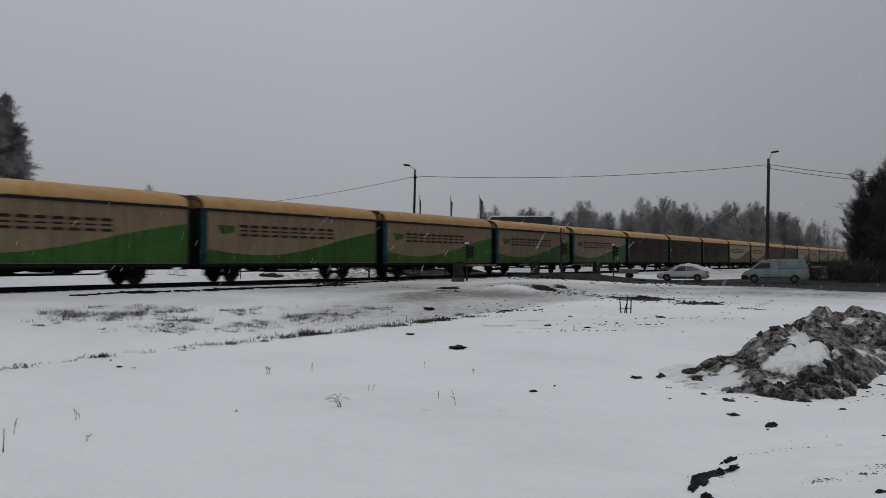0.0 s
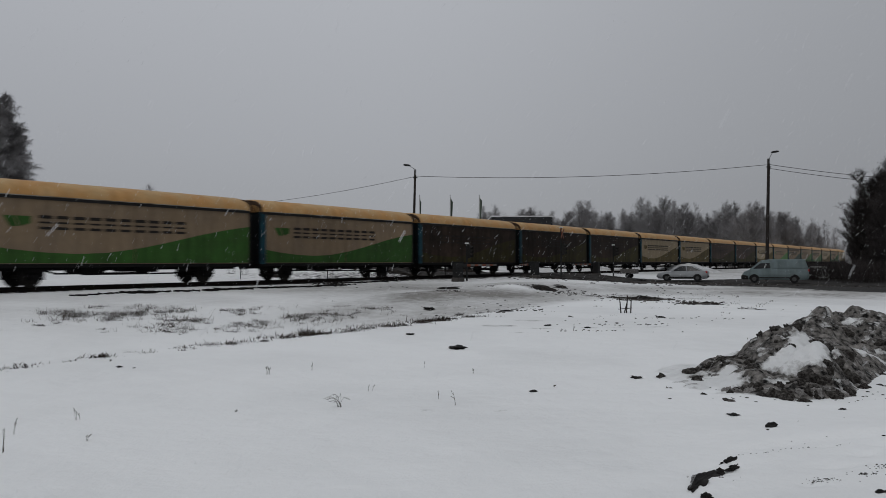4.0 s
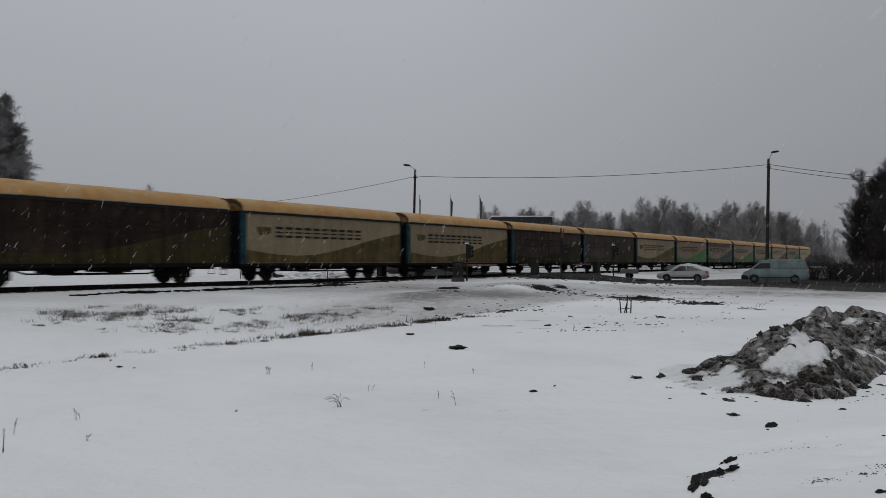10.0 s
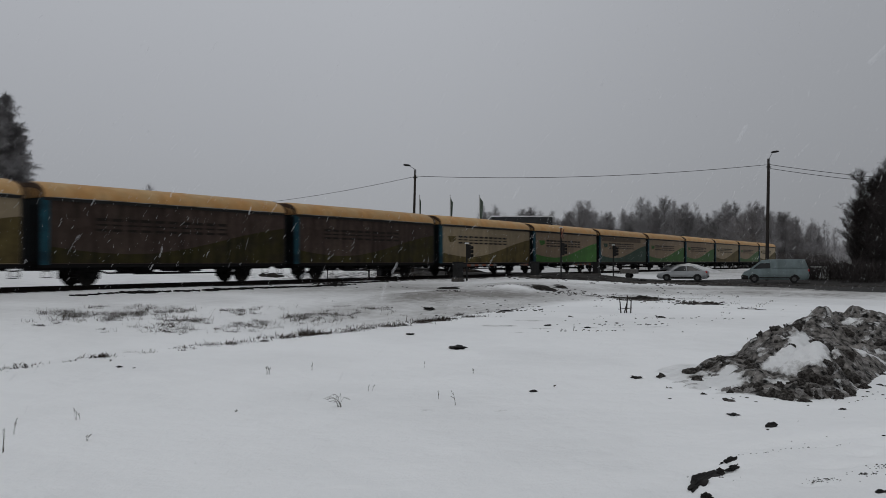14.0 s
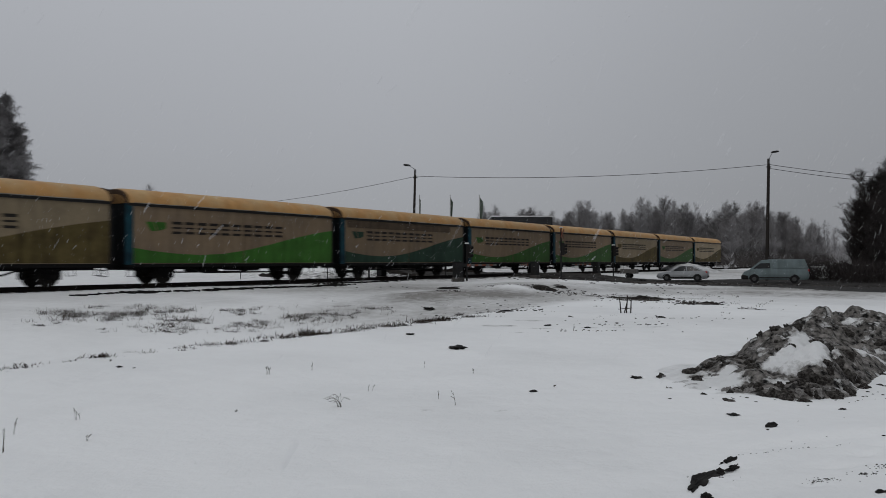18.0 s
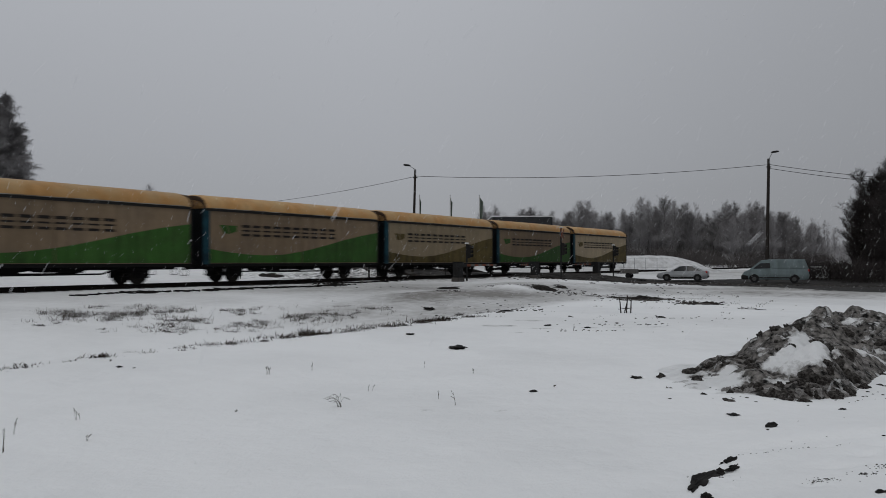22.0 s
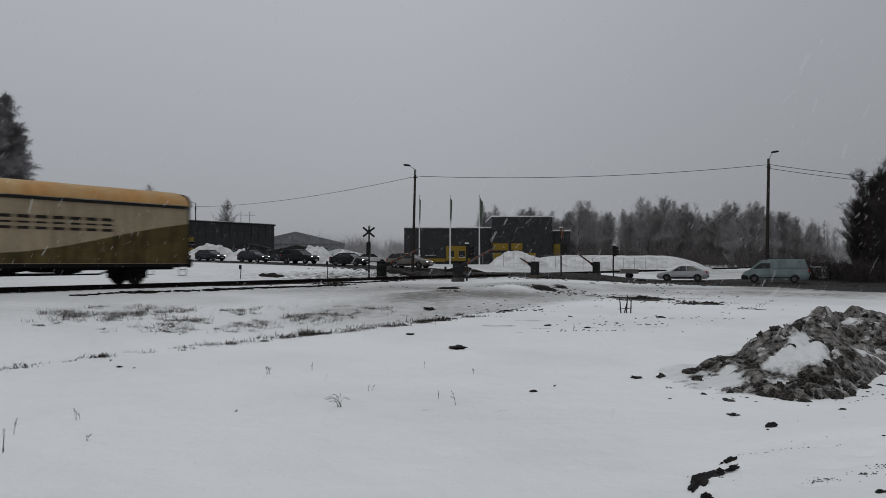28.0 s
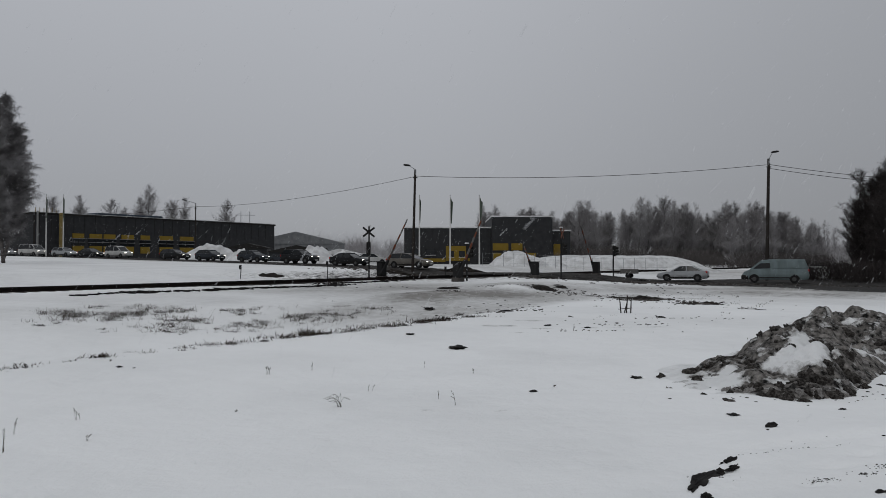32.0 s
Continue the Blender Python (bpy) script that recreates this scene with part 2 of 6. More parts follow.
GRASS = mat("dead_grass", (0.075, 0.06, 0.045), 0.9, grain=0.4, scale=3, second=(0.035, 0.028, 0.022))
CLADDING = mat("black_cladding", (0.032, 0.033, 0.035), 0.6, grain=0.25, scale=1.5)
YELLOW = mat("yellow_cladding", (0.20, 0.135, 0.022), 0.6, grain=0.2, scale=1.2)
GLASS = mat("dark_glass", (0.012, 0.014, 0.016), 0.12, spec=0.3)
SNOW = mat("heaped_snow", (0.64, 0.645, 0.65), 0.85, grain=0.08, scale=2.5, bump=0.4, second=(0.47, 0.47, 0.47), patch=0.9)
RUBBER = mat("tyre_rubber", (0.02, 0.02, 0.021), 0.85)
DULL = mat("road_dirty_white", (0.13, 0.125, 0.12), 0.7, grain=0.3)
WHITE = mat("white_paint", (0.62, 0.62, 0.61), 0.5)
ORANGE = mat("orange_paint", (0.15, 0.048, 0.026), 0.5)


# ---- the ground: near field, ditch, embankment, far fields ----
DENTS = [(2.79, 7.8, .10, .05), (2.92, 7.78, .08, .04), (3.18, 8.06, .09, .05), (3.3, 7.6, .10, .05), (2.5, 7.3, .09, .04), (3.05, 8.5, .09, .04), (2.02, 7.95, .22, .06), (3.42, 8.4, .1, .05)]


def height(x, y):
    s, u = su(x, y)
    y = y / DEPTH
    z = -0.50
    ditch = 1.0 - step(27, 40, s)
    z += ditch * (-0.85 * step(12.9, 17.5, u) + 0.95 * step(15.5, 31.0, u))
    z += (1 - ditch) * 0.12 * step(20, 34, u)
    # trackbed
    z += 0.14 * step(33.2, 34.6, u) * (1 - step(40.4, 42, u))
    # the road lies a little lower before the crossing
    if 50 < y < 112 and u < 34 and x > 5:
        z -= 0.24 * (1 - step(5.5, 15, road_gap(x, y))) * (1 - step(24, 33, u))
    # the land rises behind the line, most of all to the west
    rise = 0.58 * step(42, 52, u) + 0.0175 * max(u - 44, 0) * (1 - 0.75 * step(120, 190, s))
    z += min(rise, 2.6)
    # mound beside the crossing
    z += 0.30 * math.exp(-((s - 60) / 7.5) ** 2 - ((u - 23.0) / 3.4) ** 2) * (1 + 0.5 * noise.noise((x * .3, y * .3, 12)))
    z += 0.22 * math.exp(-((s - 43) / 5) ** 2 - ((u - 22) / 1.8) ** 2)
    # drift blown over the end of the hollow
    z += 0.20 * math.exp(-((x - 3.7 - .1 * (57 - y)) / 1.0) ** 2 - ((y - 55) / 5) ** 2)
    # crest of the near field
    z += 0.05 * math.exp(-((u - 12.3) / 1.4) ** 2) * ditch
    near = 1 - step(25, 80, math.hypot(x, y))
    z += 0.05 * noise.noise((x * 0.16, y * 0.16, 3)) + near * 0.03 * noise.noise((x * 0.7, y * 0.7, 9)) + 0.012 * noise.noise((x * 2.2, y * 2.2, 5)) * near
    # trodden dents and a crease on the near bank
    for px, py, r, k in DENTS:
        if abs(x - px) < 3 * r and abs(y - py) < 3 * r:
            z -= k * math.exp(-((x - px) / r) ** 2 - ((y - py) / (r * .7)) ** 2)
    z += 0.05 * step(-.12, .12, y - 8.75 - .12 * (x - 2.6)) * step(2.2, 2.7, x) * (1 - step(9.2, 10.5, y)) if 2 < x < 6 and 8 < y < 11 else 0
    # the ground climbs to a low bank towards the heap
    z += 0.22 * math.exp(-((x - 4.5) / 2.2) ** 2 - ((y - 8.0) / 2.2) ** 2)
    return z


ROAD = [(120, 2), (70, 42), (45, 66), (33, 79), (24.5, 88), (17.5, 94.5), (8, 100.5), (-3, 107), (-10, 118), (-17.5, 128), (-32, 145), (-56, 170), (-90, 203), (-160, 262)]


PATCHES = ((0.38, 60.5, .8, 2.2, .55), (-.38, 47.4, .22, .4, .6), (5.27, 58.7, .75, 2.4, .55), (6.6, 60.2, .45, 1.3, .55), (8.58, 46.0, .85, 2.2, .6), (7.7, 46.4, .5, 1.0, .45), (9.78, 39.7, .42, 1.5, .58), (9.2, 40.4, .3, .6, .45), (10.37, 35.2, .25, .5, .42), (6.2, 52.0, .9, 3.0, .30), (7.0, 48.5, .6, 2.0, .30),
           (8.8, 50.5, 1.4, 2.2, .30), (10.2, 45, 1.2, 2.0, .26), (12.0, 62, 4.5, 3.5, .22), (17.5, 50, 3.2, 5, .25), (2.6, 57.0, .5, .8, .35), (3.3, 60.5, .5, 1.2, .36), (1.49, 26.6, .5, .25, .42), (2.25, 28.3, .5, .3, .42), (2.19, 25.6, .35, .2, .42), (3.6, 25.6, .6, .2, .42), (1.75, 24.1, .3, .15, .42), (4.86, 25.9, .5, .2, .42))


def bare(x, y):
    """How bare of snow the ground is: 0 clean, 0.6 and above mostly soil."""
    s, u = su(x, y)
    y = y / DEPTH
    v = 0.0
    v += 0.46 * math.exp(-((s - 78) / 17) ** 4 - ((u - 38) / 4.4) ** 4)
    for px, py, rx, ry, k in PATCHES:
        v += k * math.exp(-((x - px) / rx) ** 2 - ((y - py) / ry) ** 2)
    v += 0.36 * math.exp(-((s - 80) / 19) ** 4 - ((u - 44.5) / 6.0) ** 4)
    # slush and ploughed dirt between the near field and the road
    edge = x - 13.4 - (80 - y) * 0.307 + 1.5 * noise.noise((x * .25, y * .12, 5))
    if 44 < y < 100 and -3 < edge and u < 36:
        v += 0.62 * step(-1.5, 2.5, edge) * step(46, 53, y) * (1 - step(60, 90, x))
    v += 0.42 * math.exp(-(road_gap(x, y) / 8.0) ** 4) if 40 < y < 230 else 0
    return v


def grime_shade(x, y):
    """How grey the snow is with grit blown off the line and with painted shade: 0 clean."""
    s, u = su(x, y)
    y = y / DEPTH
    # bank below the track: grit, with some of the train's shade painted in
    g = (0.22 + 0.25 * step(38, 50, s)) * step(17, 30, u) * (1 - step(33.5, 36, u)) * (1 - 0.6 * step(56, 70, s)) + 0.16 * step(40, 44, u)
    # grey shading of the mound and ditch end, put into the snow colour
    g += 0.60 * math.exp(-((s - 47) / 11) ** 2 - ((u - 21) / 4.5) ** 2)
    g += 0.28 * math.exp(-((s - 54) / 10) ** 2 - ((u - 29) / 5) ** 2)
    # shade painted into the hollow behind the near field's crest; clean drift blown over its end
    g += 0.48 * step(13.2, 15.5, u) * (1 - step(19, 24, u)) * step(28, 34, s) * (1 - step(44, 52, s))
    g -= 0.55 * math.exp(-((x - 3.7 - .1 * (57 - y)) / .8) ** 2 - ((y - 56) / 5) ** 2)
    g += 0.10 * math.exp(-((x - 4) / 6) ** 2 - ((y - 29) / 5) ** 2)
    g += 0.30 * math.exp(-((x - 10.5) / 5) ** 2 - ((y - 60) / 12) ** 2)
    g += 0.34 * step(98, 112, s) * step(38, 44, u) * (1 - step(90, 130, u))
    g += (0.5 + 0.3 * step(14, 20, x)) * math.exp(-((y - 57) / 15) ** 2) * step(8, 14, x) + 0.4 * step(95, 105, y) * step(20, 26, x) * (1 - step(150, 190, y))
    return max(g, 0.0) * (1 + 0.5 * noise.noise((x * .35, y * .2, 2)))


def road_gap(x, y):
    best = 99.0
    for (ax, ay), (bx, by) in zip(ROAD, ROAD[1:]):
        ex, ey = bx - ax, by - ay
        t = min(max(((x - ax) * ex + (y - ay) * ey) / (ex * ex + ey * ey), 0), 1)
        best = min(best, math.hypot(x - ax - t * ex, y - ay - t * ey))
    return best


def axis(points):
    out = []
    for a, b, d in points:
        out += list(np.arange(a, b, d))
    return out + [points[-1][1]]


gx = axis([(-2600, -600, 400), (-600, -120, 40), (-120, -40, 4), (-40, -14, 0.8), (-14, 1.4, 0.28), (1.4, 4.0, 0.07), (4.0, 14, 0.28), (14, 40, 0.8), (40, 120, 4), (120, 600, 40), (600, 2600, 400)])
gy = axis([(-400, -40, 60), (-40, 4, 4), (4, 7, 0.28), (7, 9.6, 0.07), (9.6, 20, 0.28), (20, 60, 0.5), (60, 120, 1.2), (120, 240, 5), (240, 900, 60), (900, 4600, 500)])
gy = [DEPTH * v for v in gy]
gverts = [(x, y, height(x, y)) for y in gy for x in gx]
W_ = len(gx)
gfaces = [(j * W_ + i, j * W_ + i + 1, (j + 1) * W_ + i + 1, (j + 1) * W_ + i) for j in range(len(gy) - 1) for i in range(W_ - 1)]
gmesh = sheet("ground", gverts, gfaces, GROUND)
soil_attr = gmesh.attributes.new("soil", "FLOAT", "POINT")
soil_attr.data.foreach_set("value", [bare(v[0], v[1]) for v in gverts])
gmesh.attributes.new("grime_shade", "FLOAT", "POINT").data.foreach_set("value", [grime_shade(v[0], v[1]) for v in gverts])
tagged(new("ground", gmesh), "snow-covered ground with dead grass and bare soil", "ground", kind="structure")


# ---- the road over the crossing ----
def ribbon(name, pts, half, lift, material, label, category):
    pts = [Vector((x, y * DEPTH)) for x, y in pts]
    fine = []
    for i in range(len(pts) - 1):
        p0, p1, p2, p3 = pts[max(i - 1, 0)], pts[i], pts[i + 1], pts[min(i + 2, len(pts) - 1)]
        for k in range(14):
            t = k / 14
            fine.append(0.5 * (2 * p1 + (p2 - p0) * t + (2 * p0 - 5 * p1 + 4 * p2 - p3) * t * t + (3 * p1 - p0 - 3 * p2 + p3) * t ** 3))
    fine.append(pts[-1])
    cols = 9
    verts, faces = [], []
    for i, p in enumerate(fine):
        t = (fine[min(i + 1, len(fine) - 1)] - fine[max(i - 1, 0)]).normalized()
        side = Vector((t.y, -t.x))
        for c in range(cols):
            w = (c / (cols - 1) * 2 - 1)
            wob = 0.5 * noise.noise((p.x * 0.3, p.y * 0.3, c)) if c in (0, cols - 1) else 0
            q = p + side * (w * half + wob)
            edge = 1 - abs(w) ** 6
            verts.append((q.x, q.y, road_z(p.x, p.y) + lift - 0.25 * (1 - edge) + 0.02 * noise.noise((q.x, q.y, 1))))
    for i in range(len(fine) - 1):
        for c in range(cols - 1):
            faces.append((i * cols + c, i * cols + c + 1, (i + 1) * cols + c + 1, (i + 1) * cols + c))
    return tagged(new(name, sheet(name, verts, faces, material)), label, category, kind="structure")


def road_z(x, y):
    s, u = su(x, y)
    z = -0.75 + 0.67 * step(24, 34.5, u)
    return max(z, height(x, y) + 0.02) if u > 38 or u < 24 else z


ribbon("road", ROAD, 5.8, 0.06, ASPHALT, "slushy asphalt road with packed grey snow", "road")


# ---- railway track ----
def track():
    bm = BM()
    rings = []
    for s in np.arange(-30, 420, 3.0):
        ring = []
        for u, z in ((-2.0, -0.62), (-1.5, -0.20), (1.5, -0.20), (2.0, -0.62)):
            p = at(s, TRACK_U + u, RAIL_Z + z + 0.02 * noise.noise((s * 0.7, u, 2)))
            ring.append(p)
        rings.append(ring)
    loft(bm, rings, closed=False)
    bed = solid("track_bed", bm, BALLAST, "dark wet ballast bed under the rails", "ballast", kind="structure")
    sleeper = mesh_of("sleeper", box(BM(), -0.12, 0.12, -1.3, 1.3, -0.22, -0.165), SLEEPER)
    for k in range(300):
        ob = new("sleeper", sleeper)
        ob.parent = bed
        ob.matrix_basis = Matrix.Translation(at(-10 + 0.8 * k, TRACK_U, RAIL_Z)) @ pose(0, 0, 0, 0, 0, TURN)
    for side in (-0.839, 0.839):
        bm = BM()
        prof = ((-0.07, -0.17), (-0.07, -0.15), (-0.012, -0.13), (-0.012, -0.04), (-0.036, -0.03), (-0.036, 0.0), (0.036, 0.0), (0.036, -0.03), (0.012, -0.04), (0.012, -0.13), (0.07, -0.15), (0.07, -0.17))
        loft(bm, [[at(s, TRACK_U + side + u, RAIL_Z + z) for u, z in prof] for s in (-30, 420)])
        solid("rail", bm, RAIL, "rusty steel rail with a worn top", "rail", group="rails", kind="structure")


track()

# ---- freight wagons ----
LB, PITCH, HALF, ZF, ZE, ZR = 13.92, 19.1, 1.56, 0.95, 3.90, 4.68      # PITCH in units of s
AXLES = (2.52, 11.40)


def roof_ring(x, w, drop):
    pts = []
    for k in range(13):
        a = math.pi * k / 12
        c, sn = math.cos(a), math.sin(a)
        pts.append((x, -w * math.copysign(abs(c) ** 0.72, c), ZE + (ZR - ZE - drop) * abs(sn) ** 0.85))
    return pts


def wave(x):
    """Top edge of the painted wave along the side, in metres above the rail."""
    t = x / LB
    return float(np.interp(t, [0, .1, .2, .3, .4, .52, .64, .76, .88, 1], [1.85, 1.65, 1.52, 1.47, 1.53, 1.76, 2.10, 2.48, 2.80, 3.05]))


def axle(parent, x):
    """Single axle with its guards, boxes and leaf springs on both sides."""
    for side in (-1, 1):
        bm = BM()
        y0, y1 = side * 0.98, side * 1.03
        slab(bm, [(x - 0.62, 0.90), (x - 0.20, 0.28), (x - 0.13, 0.28), (x - 0.13, 0.62), (x + 0.13, 0.62), (x + 0.13, 0.28), (x + 0.20, 0.28), (x + 0.62, 0.90)], min(y0, y1), max(y0, y1))
        part("axle_guard", bm, UNDER, parent)
        part("axle_box", box(BM(), x - 0.16, x + 0.16, min(side * 0.95, side * 1.2), max(side * 0.95, side * 1.2), 0.32, 0.60, 0.04), UNDER, parent)
        bm = BM()
        for k in range(5):
            w = 0.62 - 0.11 * k
            box(bm, x - w, x + w, side * 1.1 - 0.06, side * 1.1 + 0.06, 0.78 - 0.035 * k, 0.812 - 0.035 * k)
        part("leaf_spring", bm, UNDER, parent)
        for sg in (-1, 1):
            part("brake_hanger", tube(BM(), (x + sg * 0.56, side * 0.78, 0.92), (x + sg * 0.52, side * 0.78, 0.42), 0.05, n=6), UNDER, parent)
            part("brake_shoe", box(BM(), x + sg * 0.52 - 0.05, x + sg * 0.52 + 0.05, side * 0.78 - 0.06, side * 0.78 + 0.06, 0.32, 0.62, 0.02), UNDER, parent)
    bm = BM()
    prof = [(0.075, -1.0), (0.075, -0.86), (0.16, -0.85), (0.17, -0.80), (0.33, -0.79), (0.35, -0.82), (0.455, -0.825), (0.46, -0.72), (0.49, -0.715), (0.49, -0.69), (0.35, -0.69), (0.33, -0.72), (0.15, -0.73), (0.09, -0.68)]
    prof = prof + [(r, -y) for r, y in reversed(prof)]
    rows = [[(r * math.cos(a), y, r * math.sin(a)) for a in (2 * math.pi * k / 24 for k in range(24))] for r, y in prof]
    loft(bm, rows)
    w = part("wheelset", bm, WHEEL, parent, smooth=35)
    w.location = (x, 0, 0.46)


def wagon(label, side_mat, wave_mat, letter_mat, emblem_mat, topped=None):
    g = thing("freight_wagon", label, "freight wagon", pose(0, 0, 0), "covered wagons of the train")
    bm = BM()
    box(bm, 0.05, LB - 0.05, -HALF + 0.13, HALF - 0.13, 1.02, ZE)
    part("body", bm, ENDWALL, g, "dark blue-grey end walls")
    # sliding side walls: two leaves a side, with a dark joint between
    for side in (-1, 1):
        for a, b in ((0.41, LB / 2 - 0.015), (LB / 2 + 0.015, LB - 0.12)):
            bm = BM()
            rows = ((1.02, 0.0), (1.3, 0.02), (2.4, 0.03), (3.5, 0.02), (3.86, 0.0))
            ring = lambda x: [(x, side * (HALF - 0.05 + o), z) for z, o in rows] + [(x, side * (HALF - 0.11), 3.86), (x, side * (HALF - 0.11), 1.02)]
            loft(bm, [ring(a), ring((a + b) / 2), ring(b)])
            part("sliding_wall", bm, side_mat, g)
            n = 14
            bm = BM()
            xs = [a + 0.01 + (b - a - 0.02) * k / n for k in range(n + 1)]
            rr = []
            for x in xs:
                t = wave(x if side < 0 else x)
                col = []
                for z in (1.06, 1.3, 1.3 + (t - 1.3) * 0.5, t):
                    o = np.interp(z, [r[0] for r in rows], [r[1] for r in rows]) + 0.006
                    col.append((x, side * (HALF - 0.05 + o), max(z, 1.06)))
                rr.append(col)
            loft(bm, rr, closed=False)
            part("painted_wave", bm, wave_mat, g)
        for x, wd in ((0.0, 0.38), (LB - 0.11, 0.08)):
            part("corner_post", box(BM(), x, x + wd, side * (HALF - 0.035) - 0.045, side * (HALF - 0.035) + 0.045, 0.98, ZE - 0.02, 0.015), BLUE if x == 0 else SEAL, g)
        part("roof_seal", box(BM(), 0.1, LB - 0.1, side * (HALF - 0.02) - 0.05, side * (HALF - 0.02) + 0.05, ZE - 0.12, ZE + 0.015), SEAL, g)
        part("side_sill", box(BM(), 0.02, LB - 0.02, side * (HALF - 0.06) - 0.05, side * (HALF - 0.06) + 0.05, 0.86, 1.03, 0.01), UNDER, g)
    # ten stacks of plain bars and a two-piece emblem on both sides
    for side in (-1, 1):
        yy = side * (HALF - 0.008)
        word = new("lettering")
        word.parent = g
        for k in range(10):
            a, b = 2.49 + k * 0.742, 3.05 + k * 0.742
            for z0, z1 in ((2.98, 3.12), (2.77, 2.85), (2.51, 2.63)):
                part("bar", box(BM(), a, b, yy - 0.008, yy + 0.008, z0, z1), letter_mat, word)
        for e in ([(1.02, 3.06), (1.30, 2.62), (1.62, 2.62), (1.44, 3.06)], [(1.50, 3.06), (1.70, 2.62), (2.14, 2.76), (2.14, 3.06)]):
            part("emblem", slab(BM(), e, yy - 0.008, yy + 0.008), emblem_mat, g)
        if topped:
            part("upper_panel", box(BM(), 0.6, LB - 1.9, yy - 0.012, yy + 0.004, 3.30, 3.74), topped, g, "grime-darkened strip under the eaves")
    bm = BM()
    xs = ((0.0, HALF - 0.05, 0.30), (0.10, HALF + 0.02, 0.10), (0.35, HALF + 0.03, 0.0), (LB / 2, HALF + 0.03, -0.02), (LB - 0.35, HALF + 0.03, 0.0), (LB - 0.10, HALF + 0.02, 0.10), (LB, HALF - 0.05, 0.30))
    loft(bm, [roof_ring(*r) for r in xs])
    part("roof", bm, ROOF, g, smooth=40)
    for side in (-1, 1):
        bm = BM()
        loft(bm, [[(x, side * (HALF + 0.035 + o), ZE + 0.012 + 0.012 * noise.noise((x * .9, side, 3))) for o in (0, 0.035)] + [(x, side * (HALF + 0.035 + o), ZE + 0.045 + 0.02 * noise.noise((x * .7, side, 8))) for o in (0.035, 0)] for x in np.linspace(0.4, LB - 0.4, 15)])
        part("gutter", bm, GUTTER, g, "pale gutter rail dusted with snow")
    for x in (0.02, LB - 0.06):
        bm = BM()
        a, b = roof_ring(x - 0.02, HALF + 0.05, 0.07), roof_ring(x + 0.09, HALF + 0.05, 0.05)
        loft(bm, [a, b])
        part("roof_end_arch", bm, ARCH, g)
    # underframe
    part("centre_sill", box(BM(), 0.1, LB - 0.1, -0.35, 0.35, 0.72, 1.02, 0.02), UNDER, g)
    for side in (-1, 1):
        bm = BM()
        tube(bm, (3.6, side * 1.2, 0.88), (4.6, side * 1.2, 0.55), 0.045, n=6)
        tube(bm, (4.6, side * 1.2, 0.55), (9.3, side * 1.2, 0.55), 0.045, n=6)
        tube(bm, (9.3, side * 1.2, 0.55), (10.3, side * 1.2, 0.88), 0.045, n=6)
        part("truss_rod", bm, UNDER, g)
        for x, w, z in ((4.9, 0.9, 0.6), (6.4, 0.4, 0.66), (7.5, 1.1, 0.62)):
            part("equipment_box", box(BM(), x, x + w, side * 0.75 - 0.22, side * 0.75 + 0.22, z, 0.95, 0.03), UNDER, g)
        for x in (0.35, LB - 0.35):
            bm = BM()
            for z in (0.42, 0.7):
                box(bm, x - 0.2, x + 0.2, side * 1.42 - 0.05, side * 1.42 + 0.05, z, z + 0.03)
            for dx in (-0.19, 0.19):
                tube(bm, (x + dx, side * 1.42, 0.42), (x + dx, side * 1.42, 0.95), 0.018, n=5)
            part("footstep", bm, UNDER, g)
        for x, sg in ((0.0, -1), (LB, 1)):
            bm = BM()
            tube(bm, (x, side * 0.95, 1.05), (x + sg * 0.34, side * 0.95, 1.05), 0.09, n=10)
            tube(bm, (x + sg * 0.34, side * 0.95, 1.05), (x + sg * 0.40, side * 0.95, 1.05), 0.24, n=16)
            part("buffer", bm, UNDER, g)
            part("ladder", ladder(x + sg * 0.05, side * 1.2), UNDER, g)
    for x, sg in ((0.0, -1), (LB, 1)):
        part("coupling", box(BM(), min(x, x + sg * 0.44), max(x, x + sg * 0.44), -0.14, 0.14, 0.82, 1.05, 0.03), UNDER, g)
    for x in AXLES:
        axle(g, x)
    return g


def ladder(x, y):
    bm = BM()
    for dy in (-0.2, 0.2):
        tube(bm, (x, y + dy, 1.0), (x, y + dy, 3.6), 0.025, n=5)
    for k in range(8):
        tube(bm, (x, y - 0.2, 1.15 + 0.32 * k), (x, y + 0.2, 1.15 + 0.32 * k), 0.018, n=5)
    return bm


KINDS = {
    "G": wagon("beige covered wagon with ochre roof and bright green wave", BEIGE, BRIGHT, LETTER, BRIGHT),
    "D": wagon("beige covered wagon with ochre roof and deep green wave", BEIGE, DEEP, LETTER, DEEP, GRIMY),
    "M": wagon("beige covered wagon with ochre roof and dulled green wave", BEIGE, MOSS, LETTER, MOSS),
    "O": wagon("dusty beige covered wagon with ochre roof and olive wave", PALE, OLIVE, LETTER, OLIVE),
    "L": wagon("faded beige covered wagon with ochre roof and olive wave", FADED, OLIVE, LETTER, OLIVE),
    "B": wagon("grimy brown covered wagon with ochre roof and muddy wave", BROWN, MUD, LETTER_DIM, BROWN),
    "R": wagon("russet brown covered wagon with ochre roof and dark wave", RUSSET, MUD, LETTER_DIM, RUSSET),
}
ORDER = "LMOMMDGORROOBBBMMMMM"      # from the last wagon forward
TRAIN = []
used = set()
for kind_ in ORDER:
    if kind_ in used:
        TRAIN.append(copy_thing(KINDS[kind_], Matrix.Identity(4)))
    else:
        TRAIN.append(KINDS[kind_])
        used.add(kind_)


